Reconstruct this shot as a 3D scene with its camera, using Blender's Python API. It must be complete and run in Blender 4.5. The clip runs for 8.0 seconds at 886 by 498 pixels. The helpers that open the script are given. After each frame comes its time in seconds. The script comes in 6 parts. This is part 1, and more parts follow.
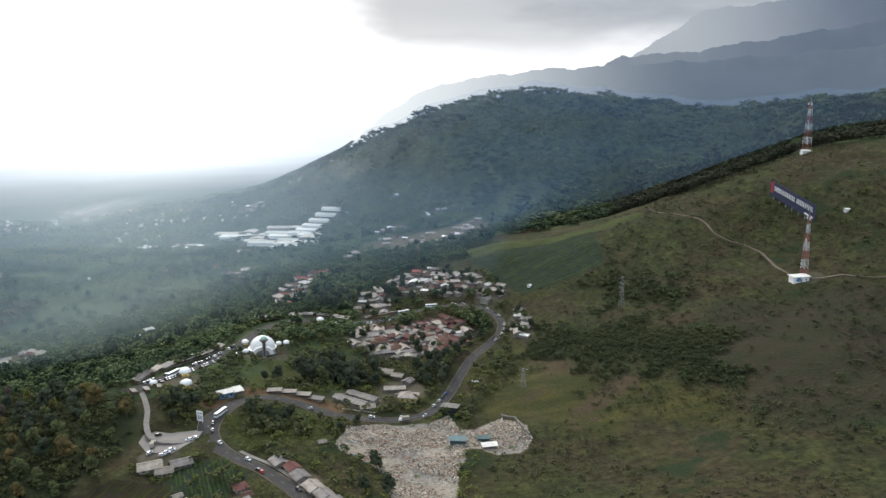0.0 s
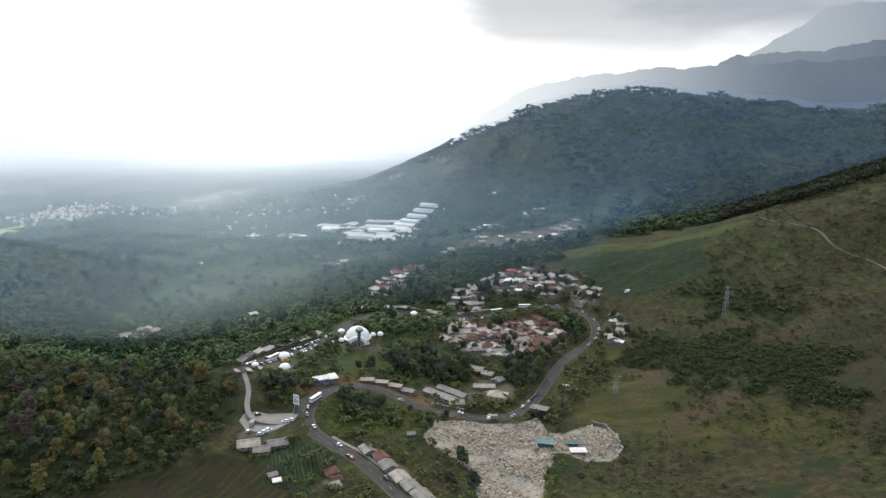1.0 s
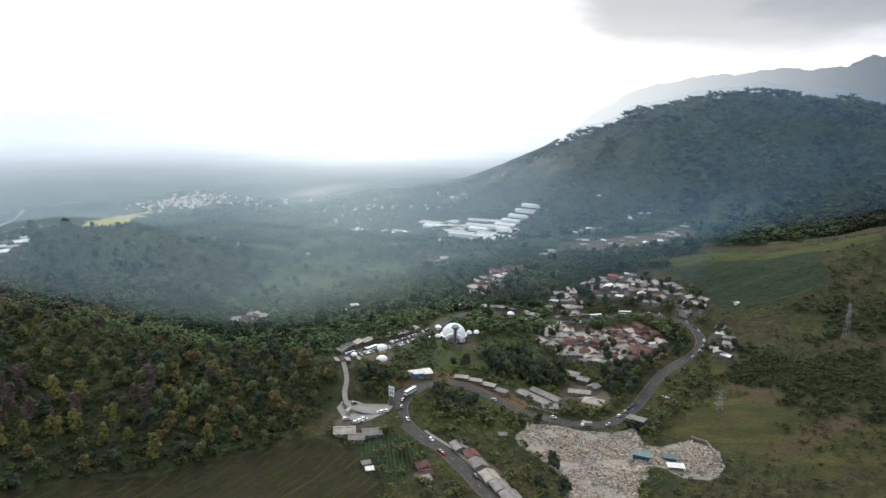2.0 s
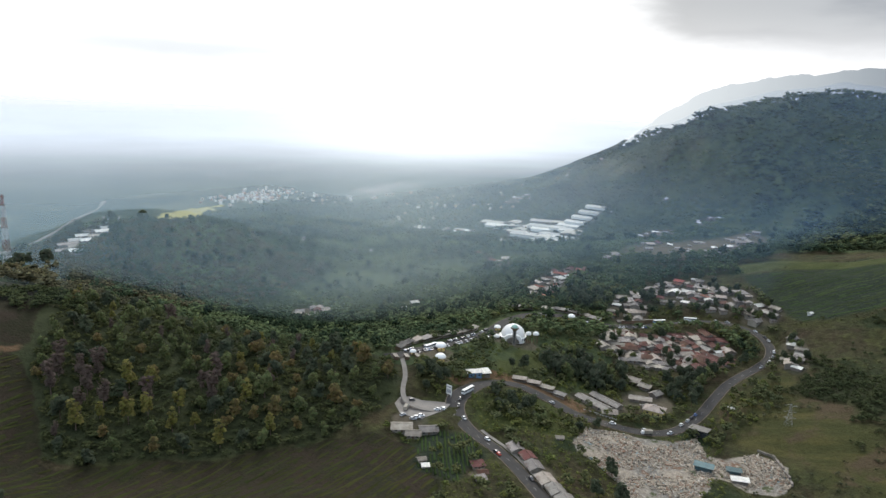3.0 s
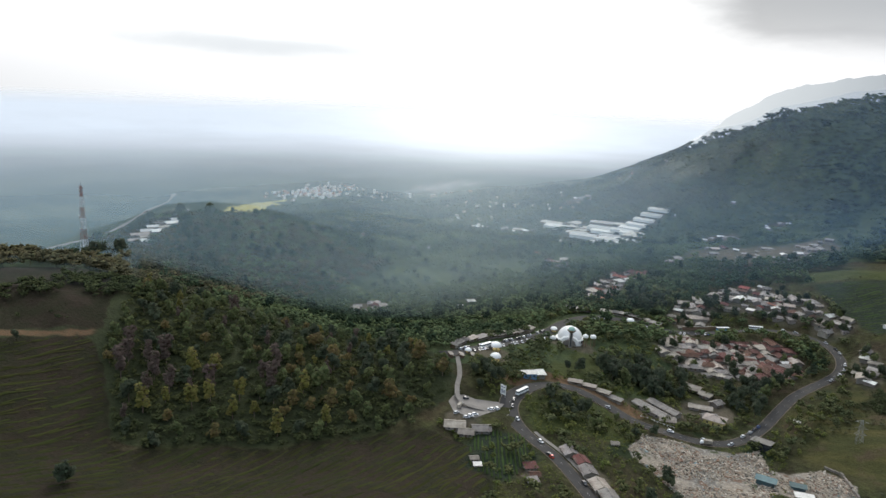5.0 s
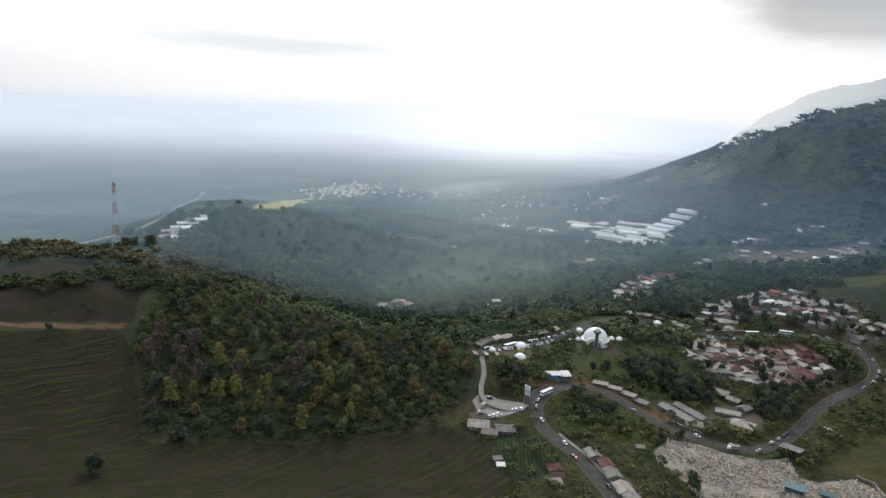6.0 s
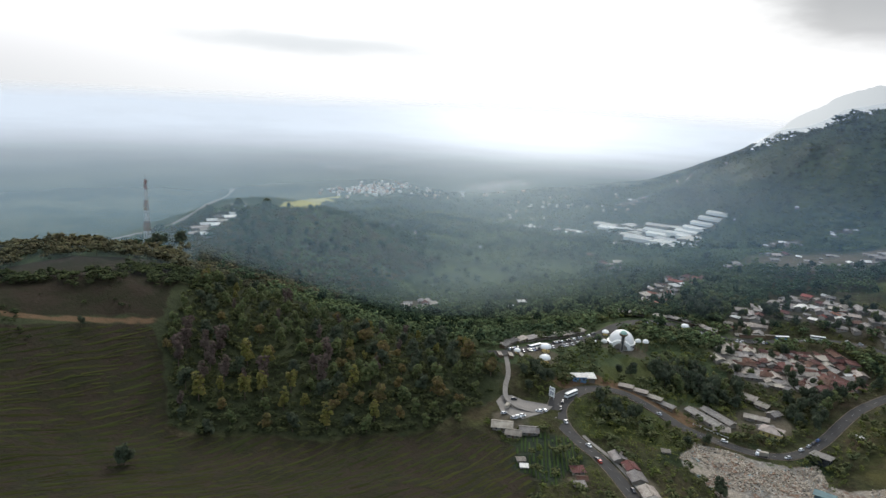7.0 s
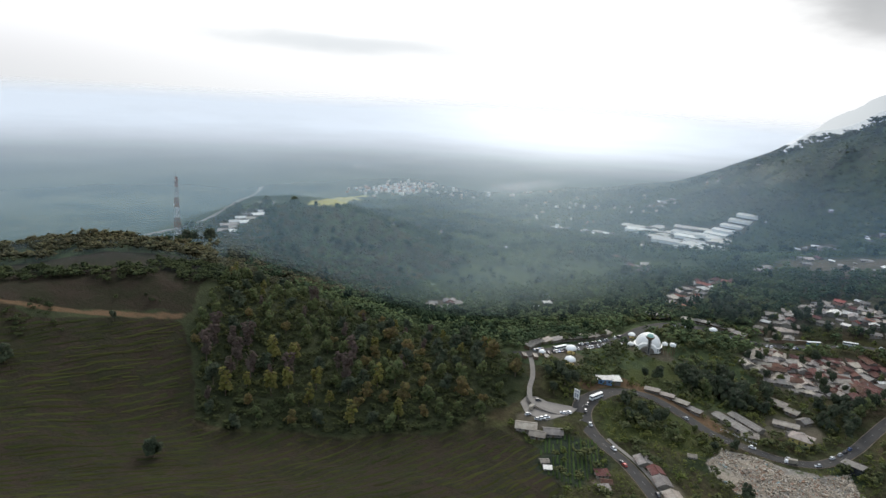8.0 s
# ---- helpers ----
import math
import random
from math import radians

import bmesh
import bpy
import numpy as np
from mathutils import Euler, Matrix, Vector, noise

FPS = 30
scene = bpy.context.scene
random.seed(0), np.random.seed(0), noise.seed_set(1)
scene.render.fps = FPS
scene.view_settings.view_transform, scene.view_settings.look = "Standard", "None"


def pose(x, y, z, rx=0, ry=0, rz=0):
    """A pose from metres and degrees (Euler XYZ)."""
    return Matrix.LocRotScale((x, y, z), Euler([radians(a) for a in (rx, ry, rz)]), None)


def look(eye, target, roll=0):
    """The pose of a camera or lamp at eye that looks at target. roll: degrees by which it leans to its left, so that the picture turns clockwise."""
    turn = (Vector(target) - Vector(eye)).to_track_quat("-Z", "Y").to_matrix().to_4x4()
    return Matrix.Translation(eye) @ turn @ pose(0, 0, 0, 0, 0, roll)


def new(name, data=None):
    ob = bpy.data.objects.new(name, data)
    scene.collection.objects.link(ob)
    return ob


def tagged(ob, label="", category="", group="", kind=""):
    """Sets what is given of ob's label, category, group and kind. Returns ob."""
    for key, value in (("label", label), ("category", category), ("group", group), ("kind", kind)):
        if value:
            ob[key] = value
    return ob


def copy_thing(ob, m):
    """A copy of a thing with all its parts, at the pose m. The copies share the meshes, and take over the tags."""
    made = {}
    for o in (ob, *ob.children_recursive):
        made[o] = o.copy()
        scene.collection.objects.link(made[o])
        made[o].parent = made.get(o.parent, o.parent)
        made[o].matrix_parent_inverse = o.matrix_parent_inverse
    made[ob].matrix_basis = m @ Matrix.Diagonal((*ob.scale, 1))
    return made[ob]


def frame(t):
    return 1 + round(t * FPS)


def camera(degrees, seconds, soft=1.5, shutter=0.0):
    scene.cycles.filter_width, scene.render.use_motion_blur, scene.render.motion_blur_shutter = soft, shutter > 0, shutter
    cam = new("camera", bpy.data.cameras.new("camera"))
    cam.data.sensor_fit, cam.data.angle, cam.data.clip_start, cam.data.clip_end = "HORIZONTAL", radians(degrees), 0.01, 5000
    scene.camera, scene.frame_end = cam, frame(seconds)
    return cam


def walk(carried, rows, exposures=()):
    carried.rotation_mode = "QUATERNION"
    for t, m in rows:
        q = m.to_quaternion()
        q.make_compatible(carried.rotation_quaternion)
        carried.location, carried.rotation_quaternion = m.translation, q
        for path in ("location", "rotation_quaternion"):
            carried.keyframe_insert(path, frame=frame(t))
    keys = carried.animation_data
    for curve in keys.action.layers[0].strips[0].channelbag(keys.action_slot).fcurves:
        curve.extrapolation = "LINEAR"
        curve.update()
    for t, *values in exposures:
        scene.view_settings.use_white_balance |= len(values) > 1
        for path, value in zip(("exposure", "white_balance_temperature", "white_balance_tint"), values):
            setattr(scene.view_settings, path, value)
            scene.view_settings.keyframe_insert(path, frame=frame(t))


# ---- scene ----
EYE = 190.0
cam = camera(65.7, 8.0, soft=1.5)
# the aircraft hangs still and turns: seconds, tilt, lean, turn
TURNS = [
    (0.0, 78.8, 0.0, 0.0), (0.5, 78.737, -0.403, 3.669), (1.0, 78.597, -0.864, 8.29), (1.5, 78.438, -1.331, 12.977),
    (2.0, 78.35, -1.671, 16.935), (3.5, 77.996, -2.269, 23.87), (4.0, 77.936, -2.378, 25.04),
    (4.5, 77.867, -2.483, 26.168), (6.0, 77.628, -2.78, 29.523), (6.5, 77.557, -2.89, 30.655),
    (7.0, 77.479, -2.982, 31.763), (7.5, 77.423, -3.095, 32.894), (8.0, 77.333, -3.18, 34.012),
]
# the aircraft's camera darkens its picture a little as the bright sky comes into view
walk(cam, [(t, pose(0, 0, EYE, rx, ry, rz)) for t, rx, ry, rz in TURNS], [(0.0, 0.32), (1.5, 0.36), (2.5, 0.25), (3.5, 0.15), (4.5, 0.09), (8.0, 0.02)])

# ---- sky and sun ----
SUN_AZ, SUN_EL = radians(-24), radians(33)
SUN_DIR = Vector((math.sin(SUN_AZ) * math.cos(SUN_EL), math.cos(SUN_AZ) * math.cos(SUN_EL), math.sin(SUN_EL)))


class Net:
    """A short way to write shader nodes."""

    def __init__(self, tree):
        self.tree = tree

    def add(self, kind, _out=0, **inputs):
        n = self.tree.nodes.new(kind)
        for k, v in inputs.items():
            self.put(n, k.replace("_", " "), v)
        return n.outputs[_out]

    def put(self, n, key, v):
        s = n.inputs[key]
        if isinstance(v, bpy.types.NodeSocket):
            self.tree.links.new(v, s)
        else:
            s.default_value = (*v, 1) if isinstance(v, tuple) and len(v) == 3 and s.type == "RGBA" else v

    def math(self, op, a, b=0.0, c=0.0, clamp=False):
        n = self.tree.nodes.new("ShaderNodeMath")
        n.operation, n.use_clamp = op, clamp
        for i, v in enumerate((a, b, c)):
            self.put(n, i, v)
        return n.outputs[0]

    def span(self, v, a, b, c=0.0, d=1.0):
        n = self.tree.nodes.new("ShaderNodeMapRange")
        n.interpolation_type = "SMOOTHSTEP"
        for i, x in enumerate((v, a, b, c, d)):
            self.put(n, i, x)
        return n.outputs[0]

    def times(self, a, b):
        n = self.tree.nodes.new("ShaderNodeMixRGB")
        n.blend_type = "MULTIPLY"
        for i, v in enumerate((1.0, a, b)):
            self.put(n, i, v)
        return n.outputs[0]

    def mix(self, f, a, b):
        n = self.tree.nodes.new("ShaderNodeMix")
        n.data_type = "RGBA"
        for k, v in ((0, f), (6, a), (7, b)):
            self.put(n, k, v)
        return n.outputs[2]

    def noise(self, vec, scale, detail=4.0, rough=0.55, out=0):
        return self.add("ShaderNodeTexNoise", out, Vector=vec, Scale=scale, Detail=detail, Roughness=rough)


def make_sky():
    w = bpy.data.worlds.new("sky")
    scene.world = w
    w.use_nodes = True
    w.node_tree.nodes.clear()
    n = Net(w.node_tree)
    way = n.add("ShaderNodeTexCoord", 0)
    sep = w.node_tree.nodes.new("ShaderNodeSeparateXYZ")
    w.node_tree.links.new(way, sep.inputs[0])
    up = sep.outputs[2]
    sky = w.node_tree.nodes.new("ShaderNodeTexSky")
    sky.sky_type, sky.sun_disc, sky.sun_elevation, sky.sun_rotation = "NISHITA", False, SUN_EL, SUN_AZ
    sky.air_density, sky.dust_density = 1.5, 4.0
    clear = n.times(sky.outputs[0], (0.1, 0.1, 0.1))
    # the cloud deck is brightest where the sun stands behind it
    dot = w.node_tree.nodes.new("ShaderNodeVectorMath")
    dot.operation = "DOT_PRODUCT"
    n.put(dot, 0, way)
    n.put(dot, 1, tuple(SUN_DIR))
    toward = dot.outputs["Value"]
    flat = n.add("ShaderNodeMapping", 0, Vector=way, Scale=(1.0, 1.0, 3.5))
    lump = n.noise(flat, 3.2, 6.0, 0.55)
    deck = n.mix(n.span(toward, -0.1, 0.86), (0.70, 0.86, 1.10), (1.26, 1.30, 1.35))
    deck = n.times(deck, n.span(lump, 0.3, 0.62, 0.86, 1.04))
    # a heavy grey cloud hangs over the mountains
    east = n.math("MULTIPLY_ADD", n.math("SUBTRACT", lump, 0.5), 0.55, sep.outputs[0])
    height = n.math("MULTIPLY_ADD", n.math("SUBTRACT", lump, 0.5), 0.16, up)
    heavy = n.math("MULTIPLY", n.span(east, -0.26, 0.0), n.math("MULTIPLY", n.span(height, 0.03, 0.115), n.span(height, 0.32, 0.5, 1.0, 0.0)))
    heavy = n.math("MULTIPLY", heavy, n.span(sep.outputs[1], -0.1, 0.3))
    deck = n.mix(heavy, deck, n.mix(n.span(lump, 0.35, 0.65), (0.29, 0.325, 0.385), (0.44, 0.475, 0.525)))
    cloud = n.mix(0.92, clear, deck)
    # bright haze lies along the horizon, thinner and bluer away from the sun
    haze_c = n.mix(n.span(toward, 0.60, 0.85), (0.84, 0.83, 0.85), (1.1, 1.1, 1.1))
    air = n.mix(n.span(up, 0.0, 0.15, 0.85, 0.0), cloud, haze_c)
    below = n.mix(n.span(toward, 0.60, 0.85), (0.78, 0.80, 0.82), (0.98, 1.0, 1.02))
    air = n.mix(n.span(up, -0.03, 0.08, 1.0, 0.0), air, below)
    # a thin grey streak to the west
    streak = w.node_tree.nodes.new("ShaderNodeVectorMath")
    streak.operation = "DISTANCE"
    n.put(streak, 0, n.add("ShaderNodeMapping", 0, Vector=way, Scale=(4.5, 4.5, 56.0)))
    n.put(streak, 1, (-2.93, 3.39, 3.5))
    thin = n.math("MULTIPLY_ADD", n.math("SUBTRACT", lump, 0.5), 1.6, streak.outputs["Value"])
    air = n.mix(n.span(thin, 0.2, 1.3, 0.7, 0.0), air, (0.66, 0.71, 0.75))
    bg = n.add("ShaderNodeBackground", 0, Color=air, Strength=1.0)
    o = w.node_tree.nodes.new("ShaderNodeOutputWorld")
    w.node_tree.links.new(bg, o.inputs[0])


make_sky()
sun = new("sun", bpy.data.lights.new("sun", "SUN"))
sun.data.energy, sun.data.angle, sun.data.color = 1.5, radians(12), (1.0, 0.97, 0.91)
sun.matrix_world = look(SUN_DIR * 100, (0, 0, 0))

# ---- materials ----


def material(name, colours, scale=1.0, rough=0.8, metal=0.0, bump=0.2, fine=8.0, vary=0.25, leaf=False, through_leaf=0.0, stain=None, spec=0.3):
    """Two or three colours mixed by noise at two sizes, with relief; objects (or leaf clumps) differ a little from each other."""
    m = bpy.data.materials.new(name)
    m.use_nodes = True
    n = Net(m.node_tree)
    b = m.node_tree.nodes["Principled BSDF"]
    at = n.add("ShaderNodeNewGeometry", 0) if leaf else n.add("ShaderNodeTexCoord", 3)
    big, small = n.noise(at, scale, 3.0), n.noise(at, scale * fine, 4.0, 0.65)
    c = n.mix(n.span(big, 0.35, 0.65), colours[0], colours[1])
    if len(colours) > 2:
        c = n.mix(n.span(small, 0.5, 0.72), c, colours[2])
    if stain:
        c = n.mix(n.span(n.noise(at, scale * 0.6, 6.0, 0.7), 0.52, 0.7), c, stain)
    rnd = n.add("ShaderNodeNewGeometry", "Random Per Island") if leaf else n.add("ShaderNodeObjectInfo", "Random")
    hsv = n.add("ShaderNodeHueSaturation", 0, Hue=n.span(rnd, 0, 1, 0.5 - vary * 0.05, 0.5 + vary * 0.05), Saturation=1.0, Value=n.math("MULTIPLY_ADD", n.math("FRACT", n.math("MULTIPLY", rnd, 7.3)), vary * 2, 1 - vary), Fac=1.0, Color=c)
    val = n.math("MULTIPLY_ADD", small, 0.4, 0.8)
    c = n.times(hsv, val)
    n.put(b, "Base Color", c)
    n.put(b, "Roughness", n.span(small, 0.2, 0.8, max(rough - 0.1, 0.03), min(rough + 0.1, 1.0)))
    n.put(b, "Metallic", metal)
    n.put(b, "Specular IOR Level", spec)
    if bump:
        n.put(b, "Normal", n.add("ShaderNodeBump", 0, Strength=bump, Distance=0.3, Height=small))
    if through_leaf:
        # light shines through leaves
        mix = m.node_tree.nodes.new("ShaderNodeMixShader")
        mix.inputs[0].default_value = through_leaf
        m.node_tree.links.new(b.outputs[0], mix.inputs[1])
        m.node_tree.links.new(n.add("ShaderNodeBsdfTranslucent", 0, Color=c), mix.inputs[2])
        m.node_tree.links.new(mix.outputs[0], m.node_tree.nodes["Material Output"].inputs[0])
    return m


def corrugated(name, colours, stain, rough=0.55):
    m = material(name, colours, 0.35, rough, 0.0, 0.0, 6.0, 0.3, stain=stain)
    n = Net(m.node_tree)
    at = n.add("ShaderNodeTexCoord", 3)
    wave = n.add("ShaderNodeTexWave", 1, Vector=at, Scale=1.3)
    n.put(m.node_tree.nodes["Principled BSDF"], "Normal", n.add("ShaderNodeBump", 0, Strength=0.6, Distance=0.1, Height=wave))
    return m


ASPHALT = material("asphalt", [(0.036, 0.034, 0.032), (0.050, 0.046, 0.042), (0.030, 0.029, 0.028)], 0.12, 0.9, stain=(0.070, 0.060, 0.048), vary=0.02)
CONCRETE = material("concrete", [(0.19, 0.172, 0.15), (0.235, 0.212, 0.185), (0.15, 0.135, 0.12)], 0.15, 0.85, stain=(0.15, 0.13, 0.108), vary=0.05)
DIRT = material("bare_earth", [(0.155, 0.12, 0.088), (0.11, 0.085, 0.06), (0.20, 0.16, 0.12)], 0.12, 0.95, vary=0.05)
PAINT_WHITE = material("road_paint", [(0.34, 0.34, 0.33), (0.22, 0.22, 0.21)], 0.6, 0.7, vary=0.05)
TIN_GREY = corrugated("grey_tin", [(0.225, 0.20, 0.178), (0.16, 0.145, 0.13)], (0.13, 0.092, 0.068))
TIN_PALE = corrugated("pale_tin", [(0.31, 0.265, 0.215), (0.225, 0.19, 0.155)], (0.16, 0.12, 0.09))
TIN_WHITE = corrugated("white_tin", [(0.72, 0.69, 0.62), (0.58, 0.555, 0.50)], (0.42, 0.38, 0.32))
CREAM_TIN = corrugated("cream_tin", [(0.56, 0.51, 0.42), (0.47, 0.43, 0.36)], (0.36, 0.31, 0.25))
RUST = corrugated("rusty_roof", [(0.125, 0.052, 0.038), (0.088, 0.042, 0.032)], (0.15, 0.105, 0.08), 0.85)
TILE_RED = corrugated("red_tile", [(0.30, 0.10, 0.065), (0.23, 0.085, 0.06)], (0.16, 0.08, 0.06), 0.85)
TIN_BLUE = corrugated("blue_tin", [(0.12, 0.25, 0.42), (0.16, 0.30, 0.45)], (0.2, 0.2, 0.22))
TIN_TEAL = corrugated("teal_tin", [(0.075, 0.14, 0.145), (0.06, 0.11, 0.115)], (0.13, 0.13, 0.12))
PLASTER = material("plaster", [(0.24, 0.21, 0.175), (0.19, 0.17, 0.14), (0.31, 0.28, 0.24)], 0.3, 0.9, stain=(0.20, 0.17, 0.14), vary=0.3)
PLASTER_YELLOW = material("yellow_plaster", [(0.55, 0.42, 0.14), (0.48, 0.38, 0.16)], 0.3, 0.9, vary=0.15)
WHITE_PAINT = material("white_paint", [(0.84, 0.82, 0.77), (0.79, 0.77, 0.72)], 0.25, 0.5, stain=(0.70, 0.67, 0.61), vary=0.04)
DARK_OPENING = material("dark_window", [(0.03, 0.035, 0.04), (0.05, 0.055, 0.06)], 0.8, 0.25, vary=0.2, spec=0.5)
WOOD = material("old_wood", [(0.20, 0.13, 0.08), (0.14, 0.095, 0.06)], 0.8, 0.85)
BARK = material("bark", [(0.12, 0.085, 0.06), (0.16, 0.12, 0.09)], 1.5, 0.95)
STEEL_WHITE = material("white_steel", [(0.58, 0.58, 0.58), (0.50, 0.49, 0.48)], 0.4, 0.5)
STEEL_RED = material("red_steel", [(0.30, 0.11, 0.09), (0.24, 0.10, 0.09)], 0.4, 0.55)
STEEL_GREY = material("grey_steel", [(0.30, 0.31, 0.32), (0.38, 0.38, 0.38)], 0.4, 0.5, metal=0.4)
FOREST = material("forest_leaves", [(0.050, 0.072, 0.040), (0.118, 0.144, 0.064), (0.048, 0.066, 0.040)], 0.011, 0.85, fine=9, vary=0.3, leaf=True, bump=0.0, spec=0.0)
CONIFER = material("tall_dark_leaves", [(0.028, 0.042, 0.024), (0.040, 0.056, 0.030)], 0.02, 0.8, fine=9, vary=0.3, leaf=True, bump=0.0, spec=0.0)
BELT = material("belt_leaves", [(0.034, 0.040, 0.026), (0.050, 0.050, 0.032), (0.028, 0.036, 0.024)], 0.02, 0.85, fine=9, vary=0.35, leaf=True, bump=0.0, spec=0.0)
LUSH_LEAVES = material("lush_leaves", [(0.088, 0.104, 0.030), (0.136, 0.142, 0.042), (0.070, 0.084, 0.030)], 0.03, 0.9, fine=12, vary=0.28, leaf=True, bump=0.0, spec=0.05)
# darker copy of the undergrowth leaves, the wood's shade put into the colour
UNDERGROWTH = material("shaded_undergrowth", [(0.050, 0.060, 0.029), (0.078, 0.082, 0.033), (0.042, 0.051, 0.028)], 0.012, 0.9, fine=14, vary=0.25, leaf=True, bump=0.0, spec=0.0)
NEAR_LEAVES = material("undergrowth_leaves", [(0.072, 0.082, 0.038), (0.104, 0.106, 0.042), (0.060, 0.068, 0.036)], 0.02, 0.9, fine=14, vary=0.28, leaf=True, bump=0.0, spec=0.05)
HILL_LEAVES = material("hill_leaves", [(0.030, 0.042, 0.025), (0.105, 0.118, 0.052), (0.028, 0.040, 0.026)], 0.009, 0.85, fine=7, vary=0.35, leaf=True, bump=0.0, spec=0.0)
RIDGE_LEAVES = material("ridge_leaves", [(0.078, 0.076, 0.046), (0.110, 0.096, 0.050), (0.060, 0.066, 0.044)], 0.015, 0.9, fine=12, vary=0.3, leaf=True, bump=0.0, spec=0.0)

THICKET_LEAVES = material("thicket_leaves", [(0.048, 0.058, 0.028), (0.066, 0.074, 0.033), (0.042, 0.050, 0.029)], 0.02, 0.9, fine=12, vary=0.22, leaf=True, bump=0.0, spec=0.0)

# ---- the lie of the land: a plain with hills and hollows on it (x, y, height; those farther out are broader) ----
KNOLL = [
    (0, 0, 19), (60, 80, 23), (-60, 80, 16), (0, 120, 3), (150, 0, 50), (-150, 0, 45), (0, -150, 65), (-170, 100, 9),
    (-140, 170, 21), (130, 180, 26), (80, 220, 6), (-90, 230, 8), (-270, 110, 7), (-250, 160, -2), (-300, 50, 25),
    (-200, 230, -6), (230, 230, 13), (-70, 320, 1), (190, 270, 10), (-150, 300, -17), (60, 330, -8), (-230, 260, 1),
    (-20, 360, 8), (-300, 210, -4), (-170, 340, 5), (50, 380, -5), (-100, 380, -2),
]
NEAR_HILLS = [
    (0, -400, 96), (-240, 320, 6), (350, -200, 76), (-350, -200, 86), (-340, 250, -8), (-50, 420, -6),
    (-390, 190, 14), (120, 420, 1), (-200, 390, 13), (-140, 420, 4), (190, 410, 1), (320, 320, 18), (-250, 380, -1),
    (240, 390, 5), (-300, 360, -4), (-90, 460, -5), (-340, 330, 14), (-460, 120, 28), (10, 480, -3), (90, 480, 9),
    (-180, 460, -1), (430, 250, 68), (-390, 310, 25), (500, 0, 75), (-500, 0, 77), (-450, 260, 9), (-480, 200, 19),
    (280, 460, 21), (220, 510, 14),
]
MIDDLE_HILLS = [
    (-150, 540, 10), (150, 550, 1), (-40, 570, -2), (50, 590, -16), (-270, 540, -5), (-450, 450, 8), (-370, 520, 1),
    (310, 560, -21), (-620, 170, 12), (-530, 370, 13), (120, 640, 8), (-600, 280, -22), (-280, 620, -1),
    (490, 490, 74), (280, 640, 1), (70, 700, 18), (-420, 590, -8), (-510, 560, -21), (390, 650, 32), (240, 720, 36),
    (-20, 760, -2), (-320, 690, -5), (-710, 310, 2), (-770, 210, 9), (-230, 770, 2), (-690, 430, 20),
    (-610, 580, -41),
]
VALLEY_HILLS = [
    (390, 750, 63), (-400, 750, -6), (150, 850, 2), (-110, 870, 13), (40, 900, 16), (310, 850, -5), (-730, 570, 3),
    (510, 800, 56), (-300, 940, 1), (-520, 850, -12), (640, 770, 53), (-70, 1000, -7), (-410, 970, 8),
    (-780, 710, 47), (480, 940, -29), (-1060, 280, 13), (-950, 550, -6), (600, 920, 31), (-1020, 410, -24),
    (-730, 830, -31), (240, 1100, 9), (110, 1140, 4), (-410, 1110, -33), (-600, 1040, -1), (-20, 1220, -51),
    (-230, 1280, -41), (140, 1320, 102), (950, 950, 114),
]
FAR_HILLS = [
    (550, 1230, -2), (-1030, 870, -15), (360, 1300, 68), (680, 1170, 106), (-1170, 760, -26), (-30, 1400, 64),
    (-690, 1220, -13), (-1360, 630, -36), (-170, 1490, 64), (-540, 1400, -9), (150, 1690, 61), (980, 1390, 98),
    (580, 1600, 66), (-430, 1650, 18), (-780, 1560, -6), (-150, 1740, 14), (-330, 1870, -14), (-670, 1780, 2),
    (-1290, 1400, -28), (0, 2000, -6), (-950, 1880, -4), (-1980, 1170, -92), (430, 2460, 33), (-1930, 1590, -50),
    (1250, 2170, 47), (-1300, 2250, -1), (-490, 2760, 8), (-1580, 2900, 4),
]
# the plateau west of the wood, the ridge with the hill village, and the crest of the big hill
WEST_HILLS = [
    (-560, 120, -3), (-630, 130, 18), (-700, 150, -12), (-790, 170, -4), (-890, 190, -7), (-1010, 210, -27), (-1150, 250, -8), (-540, 170, -14),
    (-610, 190, 19), (-690, 220, -19), (-770, 240, 6), (-870, 270, 7), (-980, 310, -16), (-1130, 350, 8), (-520, 220, -26), (-590, 250, 38),
    (-660, 280, -12), (-750, 320, 10), (-840, 360, 10), (-950, 400, -10), (-1090, 460, 27), (-500, 270, -6), (-560, 310, 57), (-630, 340, -15),
    (-710, 390, -14), (-800, 430, -5), (-910, 490, -23), (-1040, 560, 27), (-470, 320, -4), (-530, 360, 31), (-600, 400, -34), (-670, 450, -12),
    (-750, 510, -4), (-850, 580, -42), (-980, 660, 16), (-440, 360, -14), (-490, 410, -5), (-560, 460, -25), (-630, 520, 36), (-700, 580, 21),
    (-790, 660, -33), (-910, 750, 13), (-400, 400, 2), (-450, 450, -5), (-510, 510, 10), (-570, 570, 67), (-640, 640, 35), (-730, 730, -18),
    (-830, 830, 18), (-360, 440, 10), (-410, 490, -10), (-460, 560, -23), (-520, 630, 18), (-580, 700, -11), (-660, 790, -16), (-750, 910, 5),
    (-620, 860, -4), (-540, 900, 10), (-440, 950, 10), (-210, 1500, 11), (510, 1330, 4), (760, 1210, 5),
    (-400, 1500, -30), (-40, 1500, 9),
]
HILLS = np.array(KNOLL + NEAR_HILLS + MIDDLE_HILLS + VALLEY_HILLS + FAR_HILLS + WEST_HILLS, float)
